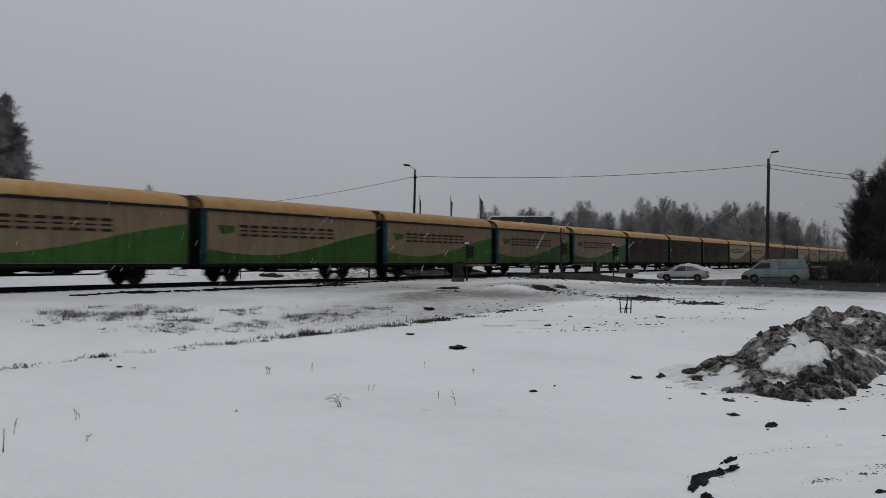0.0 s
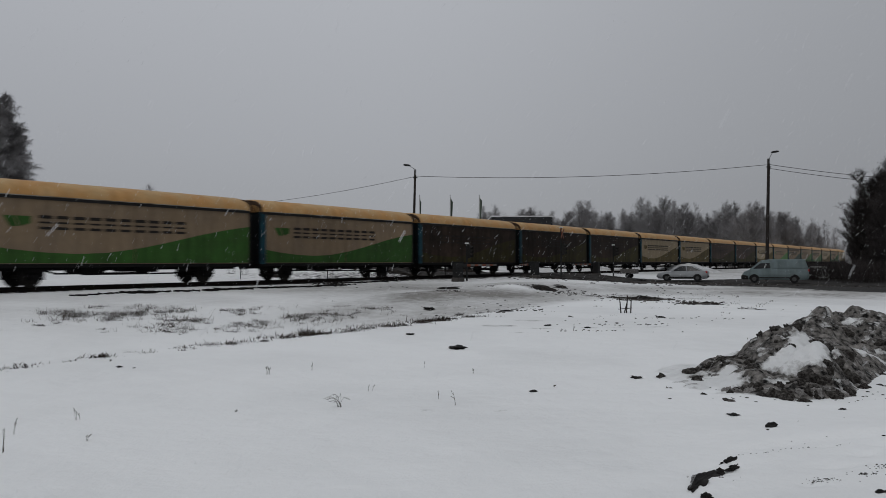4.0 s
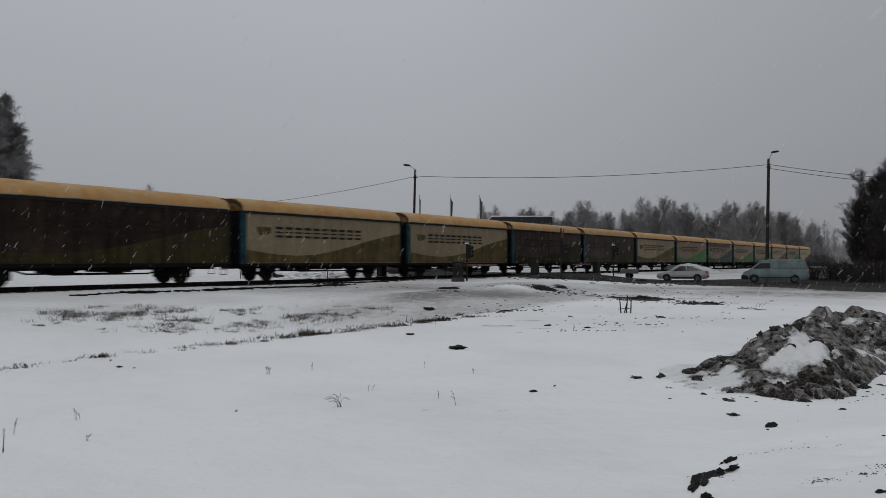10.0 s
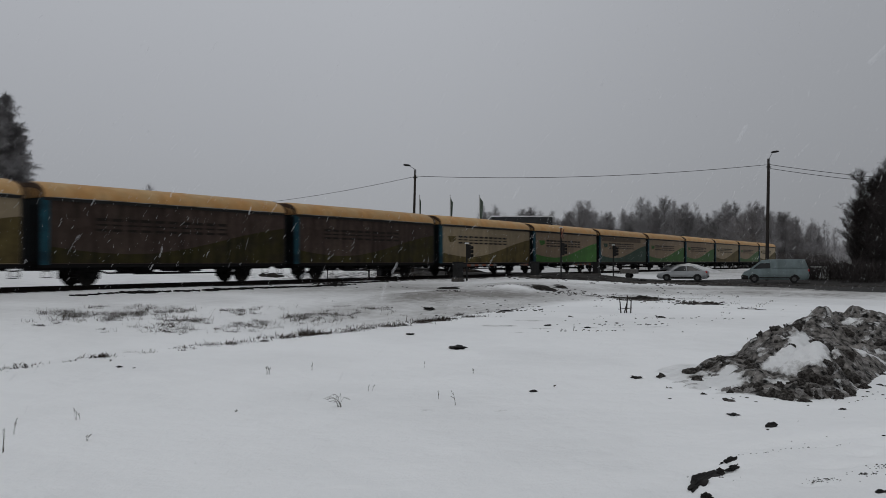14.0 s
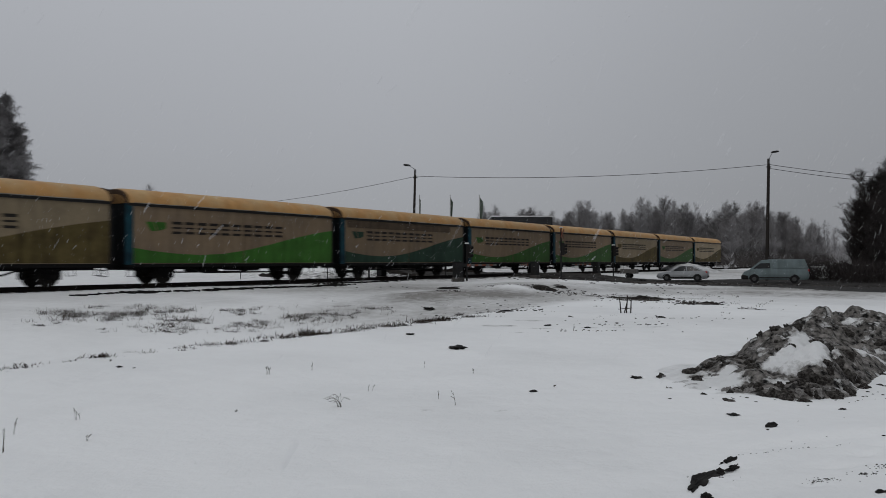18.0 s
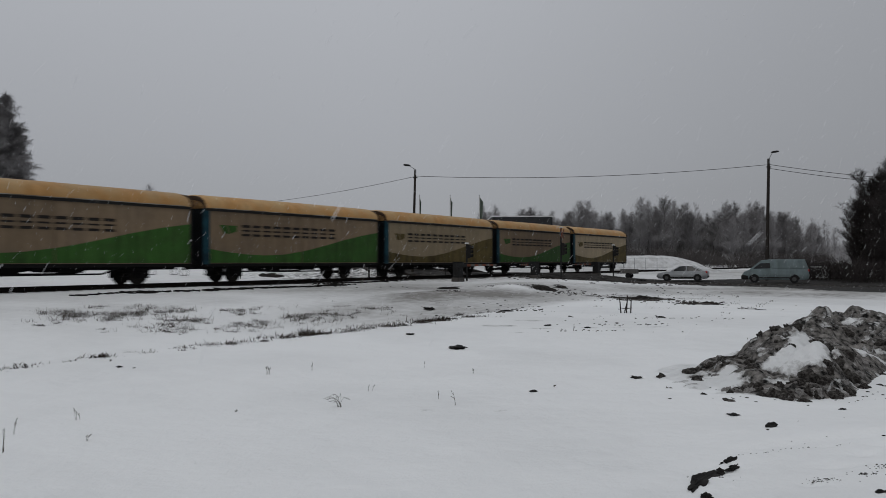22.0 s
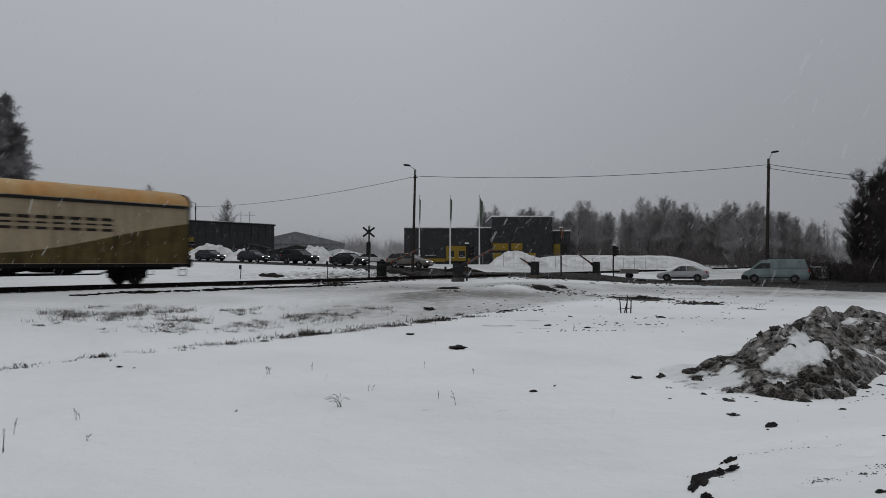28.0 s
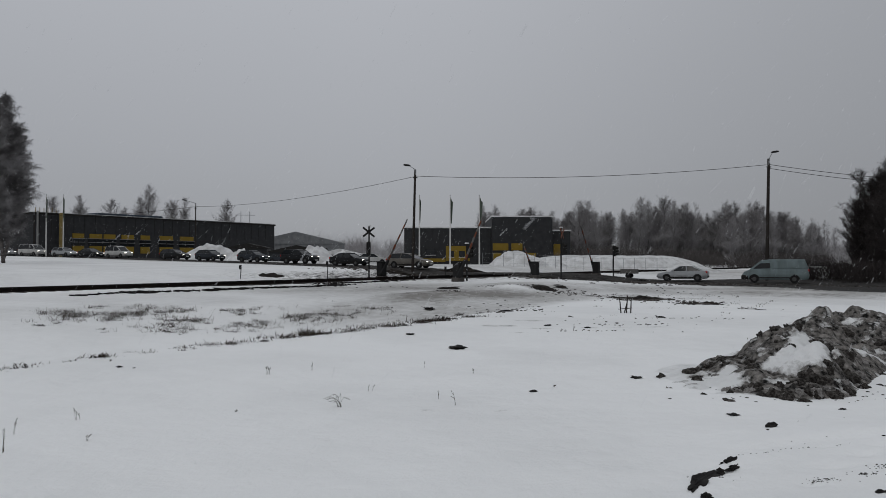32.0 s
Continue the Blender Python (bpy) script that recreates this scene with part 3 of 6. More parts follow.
def on_ground(x, y, rz=0.0, lift=0.0):
    y = y * DEPTH
    return pose(x, y, height(x, y) + lift, 0, 0, rz)


# ---- level crossing gear ----
def barrier(m, label, reach=4.1):
    g = thing("crossing_barrier", label, "barrier", m, "level crossing barriers")
    part("cabinet", box(BM(), -0.31, 0.31, -0.27, 0.27, 0.25, 1.32, 0.04), DARKMETAL, g, "dark grey steel drive cabinet")
    part("cabinet_lid", box(BM(), -0.34, 0.34, -0.3, 0.3, 1.32, 1.38, 0.02), DARKMETAL, g)
    part("plinth", box(BM(), -0.38, 0.38, -0.34, 0.34, -0.35, 0.25, 0.05), SLEEPER, g)
    arm = new("boom")
    arm.parent, arm.location = g, (0.1, -0.37, 1.12)
    n = 8
    for k in range(n):
        a, b = 0.45 + reach * k / n, 0.45 + reach * (k + 1) / n
        r = 0.085 - 0.04 * k / n
        part("stripe", box(BM(), a, b, -0.035, 0.035, -r, r, 0.01), ORANGE if k % 2 == 0 else DULL, arm)
    bm = BM()
    slab(bm, [(-0.95, -0.2), (-0.95, 0.2), (-0.55, 0.16), (0.45, 0.10), (0.45, -0.10), (-0.55, -0.16)], -0.06, 0.06)
    part("counterweight", bm, DARKMETAL, arm)
    return g, arm


BOOMS = []
for s_, u_, turn_ in ((69.0, 33.0, 0), (84.0, 33.0, 180), (73.1, 41.6, 0), (101.0, 33.2, 180)):
    p_ = at(s_, u_)
    g_, arm_ = barrier(on_ground(p_.x, p_.y / DEPTH, TURN + turn_, 0.05), "grey barrier cabinet with striped red and white boom", 1.4 if s_ == 84.0 else 4.1)
    BOOMS.append(arm_)


def crossing_signal(x, y, top, yaw, cross=True, cross_mat=None):
    y = y * DEPTH
    z = height(x, y) - 0.1
    h = top - z
    g = thing("crossing_signal", "level crossing signal post with dark lamp head", "signal", pose(x, y, z, 0, 0, yaw), "crossing signals")
    part("post", tube(BM(), (0, 0, 0), (0, 0, h), 0.065, n=10), DARKMETAL, g)
    bm = BM()
    tube(bm, (0, 0, h), (0, 0, h + 0.10), 0.16, 0.14, n=10)
    part("snow_cap", bm, SNOW, g, "snow lying on the post")
    if cross:
        for a in (38, -38):
            bm = BM()
            box(bm, -0.6, 0.6, -0.02, 0.02, -0.075, 0.075)
            ob = part("crossbuck_arm", bm, cross_mat or YELLOW, g)
            ob.matrix_basis = pose(0, -0.09 if a > 0 else -0.13, h - 0.45, 0, a, 0)
    hz = h - (1.75 if cross else 0.55)
    bm = BM()
    box(bm, -0.16, 0.16, -0.28, -0.08, hz - 0.5, hz + 0.5, 0.04)
    part("lamp_head", bm, SEAL, g)
    for dz in (-0.28, 0.0, 0.28):
        bm = BM()
        tube(bm, (0, -0.28, hz + dz), (0, -0.48, hz + dz - 0.02), 0.125, n=12, caps=False)
        part("lamp_hood", bm, SEAL, g)
        part("lens", tube(BM(), (0, -0.275, hz + dz), (0, -0.285, hz + dz), 0.09, n=12), GLASS, g)
    return g


crossing_signal(-5.88, 85.0, 3.85, 200, cross_mat=DARKMETAL)
crossing_signal(9.86, 89.3, 3.85, 65, cross_mat=ORANGE)
crossing_signal(16.5, 103.6, 2.6, 65, cross=False)
crossing_signal(1.75, 78.5, 2.35, 65, cross=False)

for x_, y_, h_ in ((-14.2, 75.0, 1.05), (-8.6, 79.5, 1.55), (0.2, 86.5, 1.0)):
    g_ = thing("marker_post", "thin grey trackside marker post in snow", "post", on_ground(x_, y_, 0, -0.1), "trackside posts")
    part("post", tube(BM(), (0, 0, 0), (0.05, 0, h_), 0.03, n=8), DARKMETAL, g_)
    part("plate", box(BM(), -0.09, 0.09, -0.07, -0.05, h_ - 0.3, h_), DARKMETAL, g_)


# ---- street lamps, wires and flagpoles ----
def street_lamp(x, y, top, arm, label, lean=0.0, r=0.15):
    y = y * DEPTH
    z = height(x, y) - 0.3
    g = thing("street_lamp", label, "street lamp", pose(x, y, z), "street lamps")
    h = top - z
    part("pole", tube(BM(), (0, 0, 0), (lean, 0, h), r, r * 0.68, n=10), WOOD, g, smooth=40)
    ax, az = arm
    bm = BM()
    tube(bm, (lean, -0.1, h - 0.5), (lean, -0.1, h + 0.02), 0.04, n=6)
    tube(bm, (lean, -0.1, h), (lean + ax, -0.1, h + az), 0.035, n=6)
    part("bracket", bm, GALV, g)
    d = 1 if ax > 0 else -1
    bm = BM()
    loft(bm, [[(lean + ax + d * q, -0.1 + w * cy, h + az + zz + hh * cz) for cy, cz in ((-1, 0), (-0.6, 0.8), (0.6, 0.8), (1, 0), (0.6, -0.6), (-0.6, -0.6))] for q, w, hh, zz in ((-0.12, 0.07, 0.06, 0), (0.05, 0.14, 0.12, 0.03), (0.35, 0.17, 0.13, 0.06), (0.55, 0.10, 0.07, 0.08))])
    part("luminaire", bm, DARKMETAL, g, smooth=50)
    part("insulator", tube(BM(), (lean - 0.22, 0, h - 0.75), (lean + 0.22, 0, h - 0.75), 0.05, n=6), DARKMETAL, g)
    return g


street_lamp(-2.85, 100.0, 9.65, (-0.55, 0.35), "tarred wooden pole with a street lamp arm", 0.25)
street_lamp(29.05, 96.0, 10.3, (0.3, 0.55), "tall tarred wooden pole with street lamp", 0.25, r=0.17)
street_lamp(-38.2, 165.0, 10.0, (-1.5, 0.45), "slim dark street lamp beside the road", 0.0, r=0.12)
street_lamp(-76.5, 200.0, 10.2, (-1.5, 0.4), "slim dark street lamp beside the road", 0.0, r=0.12)


def wire(p0, p1, sag, r=0.022):
    p0, p1 = Vector(p0), Vector(p1)
    p0.y, p1.y = p0.y * DEPTH, p1.y * DEPTH
    bm = BM()
    pts = [p0.lerp(p1, k / 16) - Vector((0, 0, sag * 4 * (k / 16) * (1 - k / 16))) for k in range(17)]
    side = (p1 - p0).cross(Vector((0, 0, 1))).normalized() * r
    up = Vector((0, 0, r))
    loft(bm, [[p + side, p + up, p - side, p - up] for p in pts])
    return solid("overhead_wire", bm, SEAL, "thin black overhead wire between poles", "wire", group="overhead wires")


wire((-2.65, 100, 9.05), (29.1, 96, 9.75), 0.55)
wire((-2.65, 100, 9.0), (-38.2, 165, 9.5), 0.7, 0.02)
wire((-38.2, 165, 9.5), (-76.5, 200, 9.7), 0.6, 0.02)
wire((29.2, 96, 9.8), (47.0, 98, 8.35), 0.25)
wire((29.2, 96, 9.45), (47.0, 98, 7.9), 0.25)


def flagpole(x, y, top, wide, mat_):
    y = y * DEPTH
    z = height(x, y) - 0.2
    h = top - z
    g = thing("flagpole", "white flagpole with limp drooping flag", "flagpole", pose(x, y, z), "flagpoles")
    part("pole", tube(BM(), (0, 0, 0), (0, 0, h), 0.13, 0.07, n=8), WHITE, g)
    part("finial", tube(BM(), (0, 0, h), (0, 0, h + 0.2), 0.10, 0.03, n=8), GALV, g)
    flag = new("flag")
    flag.parent, flag.location = g, (0, -0.05, h - 0.1)
    for k in range(3):
        bm = BM()
        a, b = wide * k / 3, wide * (k + 1) / 3
        y0, y1 = (-0.1, 0.08) if k % 2 else (0.08, -0.1)
        loft(bm, [[(a, y0, -0.3 * k), (b, y1, -0.3 * (k + 1)), (b, y1 + 0.03, -0.3 * (k + 1)), (a, y0 + 0.03, -0.3 * k)],
                  [(a * 0.5, y0, -3.2 - 0.5 * k), (b * 0.6, y1, -3.4 - 0.5 * k), (b * 0.6, y1 + 0.03, -3.4 - 0.5 * k), (a * 0.5, y0 + 0.03, -3.2 - 0.5 * k)]])
        part("fold", bm, mat_, flag)
    return flag


CLOTH = mat("grey_green_cloth", (0.10, 0.12, 0.10), 0.9, grain=0.3, scale=3)
FLAGS = [flagpole(x, 172.0, 11.55, w, CLOTH) for x, w in ((-3.8, 0.3), (1.15, 0.45), (5.85, 0.65))]
FLAGS += [flagpole(-67.2, 181.0, 12.2, 0.3, CLOTH), flagpole(-64.3, 181.0, 12.2, 0.3, CLOTH)]


# ---- vehicles ----
PAINTS = {
    "silver": mat("silver_car_paint", (0.32, 0.335, 0.35), 0.35, 0.4, grain=0.1, scale=2, second=(0.33, 0.34, 0.35)),
    "teal": mat("pale_blue_van_paint", (0.185, 0.232, 0.238), 0.4, 0.15, grain=0.12, scale=2, second=(0.15, 0.19, 0.196), streak=0.15),
    "black": mat("black_car_paint", (0.018, 0.019, 0.021), 0.3, 0.0, grain=0.2, scale=2),
    "dark": mat("dark_blue_grey_paint", (0.035, 0.04, 0.048), 0.3, 0.1, grain=0.2, scale=2),
    "white": mat("white_car_paint", (0.44, 0.44, 0.43), 0.4, grain=0.1, scale=2),
    "beige": mat("champagne_car_paint", (0.15, 0.14, 0.125), 0.35, 0.3, grain=0.1, scale=2),
}
HEAD = glow("lit_headlamp", (1.0, 0.95, 0.85), 3.5)
HEAD_OFF = mat("clear_headlamp", (0.5, 0.5, 0.5), 0.2)
TAIL = mat("red_tail_lamp", (0.45, 0.02, 0.015), 0.3)
RIM = mat("alloy_rim", (0.09, 0.09, 0.09), 0.4, 0.6)

# stations from nose to tail: x, floor, belt line, half width; glass: x, roof height, half width at the roof
SHAPES = {
    "sedan": (4.5, [(2.25, .38, .60, .62), (2.12, .24, .72, .76), (1.75, .2, .82, .85), (.95, .2, .93, .875), (-1.0, .2, .97, .875), (-1.75, .2, 1.02, .86), (-2.15, .26, 1.0, .80), (-2.25, .40, .92, .72)],
              [(1.0, .93, .80), (.25, 1.36, .60), (-.35, 1.42, .61), (-.95, 1.37, .60), (-1.7, 1.02, .74)], .31, (1.36, -1.36)),
    "estate": (4.6, [(2.3, .38, .60, .62), (2.15, .24, .74, .78), (1.75, .2, .85, .87), (.95, .2, .96, .89), (-1.2, .2, 1.0, .89), (-2.0, .2, 1.02, .87), (-2.25, .28, 1.0, .82), (-2.3, .42, .94, .76)],
               [(1.05, .96, .82), (.2, 1.42, .64), (-.6, 1.48, .65), (-1.75, 1.44, .63), (-2.2, 1.0, .74)], .32, (1.38, -1.36)),
    "hatch": (4.1, [(2.05, .38, .62, .62), (1.92, .24, .76, .76), (1.55, .2, .88, .84), (.85, .2, .98, .86), (-1.0, .2, 1.0, .86), (-1.75, .2, 1.02, .84), (-2.0, .28, 1.0, .80), (-2.05, .42, .9, .74)],
              [(.95, .97, .79), (.25, 1.43, .62), (-.4, 1.48, .63), (-1.45, 1.42, .60), (-1.98, 1.0, .72)], .31, (1.27, -1.22)),
    "suv": (4.6, [(2.3, .45, .75, .66), (2.15, .34, .92, .82), (1.75, .32, 1.03, .9), (.95, .32, 1.1, .92), (-1.2, .32, 1.12, .92), (-2.0, .32, 1.12, .9), (-2.25, .4, 1.1, .86), (-2.3, .5, 1.0, .8)],
            [(1.0, 1.1, .85), (.3, 1.62, .70), (-.6, 1.68, .71), (-1.8, 1.63, .69), (-2.22, 1.1, .78)], .36, (1.4, -1.36)),
    "van": (5.1, [(2.55, .45, .72, .66), (2.42, .3, .92, .82), (2.1, .28, 1.06, .9), (1.5, .28, 1.18, .93), (-1.2, .28, 1.22, .94), (-2.2, .28, 1.22, .93), (-2.5, .34, 1.2, .9), (-2.55, .5, 1.1, .86)],
            [(1.95, 1.12, .84), (1.05, 1.86, .74), (.4, 1.95, .77), (-2.2, 1.95, .77), (-2.5, 1.22, .86)], .33, (1.6, -1.45)),
    "small_van": (4.3, [(2.15, .42, .68, .64), (2.02, .28, .86, .8), (1.65, .24, .98, .87), (1.0, .24, 1.06, .89), (-1.0, .24, 1.1, .9), (-1.8, .24, 1.1, .89), (-2.1, .3, 1.08, .86), (-2.15, .46, 1.0, .82)],
                  [(1.2, 1.04, .8), (.45, 1.7, .69), (-.2, 1.82, .72), (-1.85, 1.8, .72), (-2.1, 1.1, .82)], .31, (1.35, -1.3)),
}


def car(shape, paint, m, label, lit=True, blind=False, snowy=False):
    length, low, top, wr, axles = SHAPES[shape]
    pm = PAINTS[paint]
    g = thing("van" if "van" in shape else "car", label, "van" if "van" in shape else "car", m, "vehicles waiting at the crossing")
    bm = BM()
    rings = []
    for x, z0, z1, w in low:
        zm = z0 + (z1 - z0) * 0.55
        rings.append([(x, -w * .92, z0), (x, -w, z0 + .12), (x, -w * 1.0, zm), (x, -w * .96, z1 - .03), (x, -w * .85, z1), (x, w * .85, z1), (x, w * .96, z1 - .03), (x, w, zm), (x, w, z0 + .12), (x, w * .92, z0)])
    loft(bm, rings)
    part("body", bm, pm, g, smooth=35)
    # glasshouse: glass block, painted roof and pillars on it
    belt = lambda x: np.interp(-x, [-r[0] for r in low], [r[2] for r in low])
    wide = lambda x: np.interp(-x, [-r[0] for r in low], [r[3] for r in low]) * .88
    bm = BM()
    rings = []
    for x, z, w in top:
        b = belt(x) - .02
        z = max(z, b + .012)
        rings.append([(x, -wide(x), b), (x, -w, z), (x, w, z), (x, wide(x), b)])
    loft(bm, rings)
    part("glasshouse", bm, pm if blind else GLASS, g, "dark window glass" if not blind else "", smooth=30)
    bm = BM()
    roof = top[1:4]
    loft(bm, [[(x + dx, -w * 1.02, z - .05), (x + dx, -w * .9, z + .02), (x + dx, w * .9, z + .02), (x + dx, w * 1.02, z - .05)] for (x, z, w), dx in zip(roof, (.04, 0, -.06))])
    part("roof", bm, SNOW if snowy else pm, g, smooth=40)
    for i, (x, z, w) in enumerate(top[1:4]):
        for sd in (-1, 1):
            j = (0, None, 4)[i]
            x2 = top[j][0] if j is not None else x - .1
            zb = belt(x2) - .01
            bm = BM()
            tube(bm, (x2, sd * (wide(x2) + .005), zb), (x, sd * (w + .012), z - .02), .045, n=5)
            part("pillar", bm, pm, g)
    if blind:
        for sd in (-1, 1):
            x0, x1 = top[1][0] - .05, top[0][0] - .25
            bm = BM()
            slab(bm, [(x1, belt(x1) + .03), (x0 + .12, top[1][1] - .22), (x0 - .62, top[1][1] - .2), (x0 - .62, belt(x0) + .03)], sd * (wide(1.0) - .01) - .02, sd * (wide(1.0) - .01) + .02)
            part("side_window", bm, GLASS, g, "dark cab side window")
            for a, b in ((.2, -1.0), (-1.1, -2.3)):
                bm = BM()
                slab(bm, [(a, 1.26), (a, 1.72), (b, 1.72), (b, 1.26)], sd * .872 - .02, sd * .872 + .02)
                part("side_panel", bm, pm, g)
        bm = BM()
        loft(bm, [[(1.93, -.76, 1.14), (1.93, .76, 1.14), (1.88, .76, 1.14), (1.88, -.76, 1.14)], [(1.1, -.68, 1.83), (1.1, .68, 1.83), (1.05, .68, 1.83), (1.05, -.68, 1.83)]])
        part("windscreen", bm, GLASS, g)
    for ax in axles:
        for sd in (-1, 1):
            w = new("wheel")
            w.parent, w.location = g, (ax, sd * (low[3][3] - .1), wr)
            part("tyre", tube(BM(), (0, -.11, 0), (0, .11, 0), wr, n=18), RUBBER, w)
            bm = BM()
            tube(bm, (0, sd * .085, 0), (0, sd * .118, 0), wr * .62, wr * .5, n=12)
            part("rim", bm, RIM, w)
            bm = BM()
            slab(bm, [(ax + (wr + .07) * math.cos(a), wr + (wr + .07) * math.sin(a)) for a in (math.pi * k / 10 for k in range(11))], sd * (low[3][3] - .012) - .02, sd * (low[3][3] - .012) + .02)
            part("wheel_arch", bm, SEAL, g)
    nose, tail = low[1], low[-2]
    for sd in (-1, 1):
        part("headlight", box(BM(), nose[0] - .16, nose[0] + .07, sd * nose[3] * .72 - .16, sd * nose[3] * .72 + .16, nose[2] - .17, nose[2] - .03, .03), HEAD if lit else HEAD_OFF, g)
        part("tail_light", box(BM(), tail[0] - .08, tail[0] + .1, sd * tail[3] * .84 - .12, sd * tail[3] * .84 + .12, tail[2] - .24, tail[2] - .06, .02), TAIL, g)
        mx = top[0][0] - .22
        part("mirror", box(BM(), mx - .06, mx + .06, sd * (low[3][3] + .06) - .08, sd * (low[3][3] + .06) + .08, belt(mx), belt(mx) + .14, .02), pm, g)
        part("side_trim", box(BM(), low[-3][0] + .3, low[2][0] - .2, sd * low[3][3] - .012, sd * low[3][3] + .012, low[3][1] + .12, low[3][1] + .2), SEAL, g)
    part("bumper", box(BM(), low[0][0] - .12, low[0][0] + .05, -.6, .6, .34, .52, .04), pm if lit else SEAL, g)
    if blind:
        part("bumper_guard", box(BM(), low[1][0] - .42, low[0][0] + .08, -.9, .9, .27, .66, .08), SEAL, g, "black plastic front bumper guard")
    part("rear_bumper", box(BM(), low[-1][0] - .06, low[-1][0] + .12, -.7, .7, .36, .54, .04), SEAL, g)
    part("number_plate", box(BM(), low[0][0] + .05, low[0][0] + .07, -.24, .24, .38, .5), WHITE, g)
    part("rear_plate", box(BM(), low[-1][0] - .08, low[-1][0] - .06, -.24, .24, .6, .72), WHITE, g)
    return g


def on_road(x, y, rz):
    y = y * DEPTH
    turn = math.atan2(math.sin(radians(rz)) * DEPTH, math.cos(radians(rz))) * 180 / math.pi
    return pose(x, y, road_z(x, y) + 0.07, 0, 0, turn)


car("van", "teal", on_road(26.4, 85.0, 146) @ Matrix.Scale(.94, 4), "pale blue panel van with black bumpers on slush", lit=False, blind=True)
car("sedan", "silver", on_road(20.62, 92.0, 148) @ Matrix.Scale(.92, 4), "silver sedan waiting on the slushy road", lit=False)
QUEUE = [("estate", "beige", -3.3, 107.0, -33, "champagne estate car with headlights on", 1), ("sedan", "black", -10.2, 117.0, -38, "black sedan with headlights on", 1),
         ("suv", "black", -16.9, 126.5, -36, "black off-road car with headlights on", 1), ("hatch", "dark", -23.9, 135.0, -36, "dark blue-grey hatchback with headlights on", 1),
         ("hatch", "dark", -31.1, 143.0, -36, "dark hatchback standing by a snow heap", 1), ("estate", "black", -37.8, 151.0, -36, "black estate car with headlights on", 1),
         ("small_van", "white", -49.4, 163.0, -34, "small white delivery van with headlights on", 1), ("sedan", "black", -55.6, 169.0, -35, "low black car with headlights on", 1),
         ("estate", "silver", -61.9, 175.0, -35, "silver estate car with headlights on", 1), ("van", "white", -69.9, 182.0, -35, "white minibus with headlights on", 1),
         ("hatch", "silver", -77.4, 189.0, -35, "silver hatchback with headlights on", 1)]
for sh_, pa_, x_, y_, rz_, lb_, _ in QUEUE:
    car(sh_, pa_, on_road(x_, y_, rz_), lb_)
car("hatch", "white", on_ground(-10.0, 150.0, 20, -0.05), "snow-covered pale car parked by the yard", lit=False, snowy=True)
car("sedan", "dark", on_ground(-29.0, 190.0, 15, 0.0), "dark parked car beyond the road", lit=False)


# ---- buildings beyond the line ----
def facade_box(parent, name, x0, x1, y0, y1, z0, z1, material):
    part(name, box(BM(), x0, x1, y0, y1, z0, z1), material, parent)


PLANT = mat("blue_plant_housing", (0.055, 0.068, 0.085), 0.6, grain=0.2)
GREYSILL = mat("grey_window_sill", (0.22, 0.22, 0.215), 0.7, grain=0.3)
MUSTARD = mat("faded_mustard_paint", (0.20, 0.15, 0.06), 0.7, grain=0.3)


def hall_west():
    p = at(152, 165)
    g = thing("hall_building", "long black-clad hall with yellow window bays", "building", pose(p.x, p.y, 1.75, 0, 0, TURN), "industrial halls")
    L, H = 61.8, 8.6
    facade_box(g, "wall", 0, L, 0, 45, -1, H, CLADDING)
    part("roof_edge", box(BM(), -0.2, L + 0.2, -0.25, 45, H, H + 0.35), SEAL, g)
    part("roof", box(BM(), 0.3, L - 0.3, 0.3, 44.5, H + 0.36, H + 0.5), SNOW, g)
    for x, wd in ((7.8, 2.4), (11.4, 2.7), (14.5, 2.6), (18.5, 2.9), (23.1, 2.2), (27.8, 3.4), (33.1, 3.6)):
        w = new("window_bay")
        w.parent = g
        part("upper_panel", box(BM(), x, x + wd, -0.22, 0.05, 4.05, 5.0), YELLOW, w, "yellow cladding panel")
        for z in (2.55, 3.3):
            part("pane", box(BM(), x - .2, x + wd + .2, -0.12, 0.05, z, z + .62), GLASS, w)
            part("sill", box(BM(), x - .25, x + wd + .25, -0.2, 0.05, z + .64, z + .73), GREYSILL, w)
        part("lower_panel", box(BM(), x, x + wd, -0.22, 0.05, 1.0, 2.45), YELLOW, w)
        part("mullion", box(BM(), x + wd / 2 - .05, x + wd / 2 + .05, -0.24, 0.04, 2.5, 3.95), SEAL, w)
    for k in range(26):
        part("cladding_seam", box(BM(), 1.2 + 2.3 * k, 1.26 + 2.3 * k, -0.06, 0.03, 4.8, H), SEAL, g)
    for x, wd in ((13.6, 7.6), (21.8, 7.4)):
        part("roof_unit", box(BM(), x, x + wd, 0.8, 6, H + 0.4, H + 0.95, 0.1), PLANT, g, "blue plant housing on the roof")
    part("yellow_column", box(BM(), 4.6, 5.3, -1.4, -.9, -1, 9.0, 0.05), MUSTARD, g)
    part("grey_column", box(BM(), .2, .5, -1.2, -.9, -1, 9.2, 0.05), GREYSILL, g)
    for k in range(6):
        part("roof_rail", box(BM(), .4 + .8 * k, .5 + .8 * k, -.1, 0, H + .3, H + 1.3), MUSTARD, g)
    return g


hall_west()


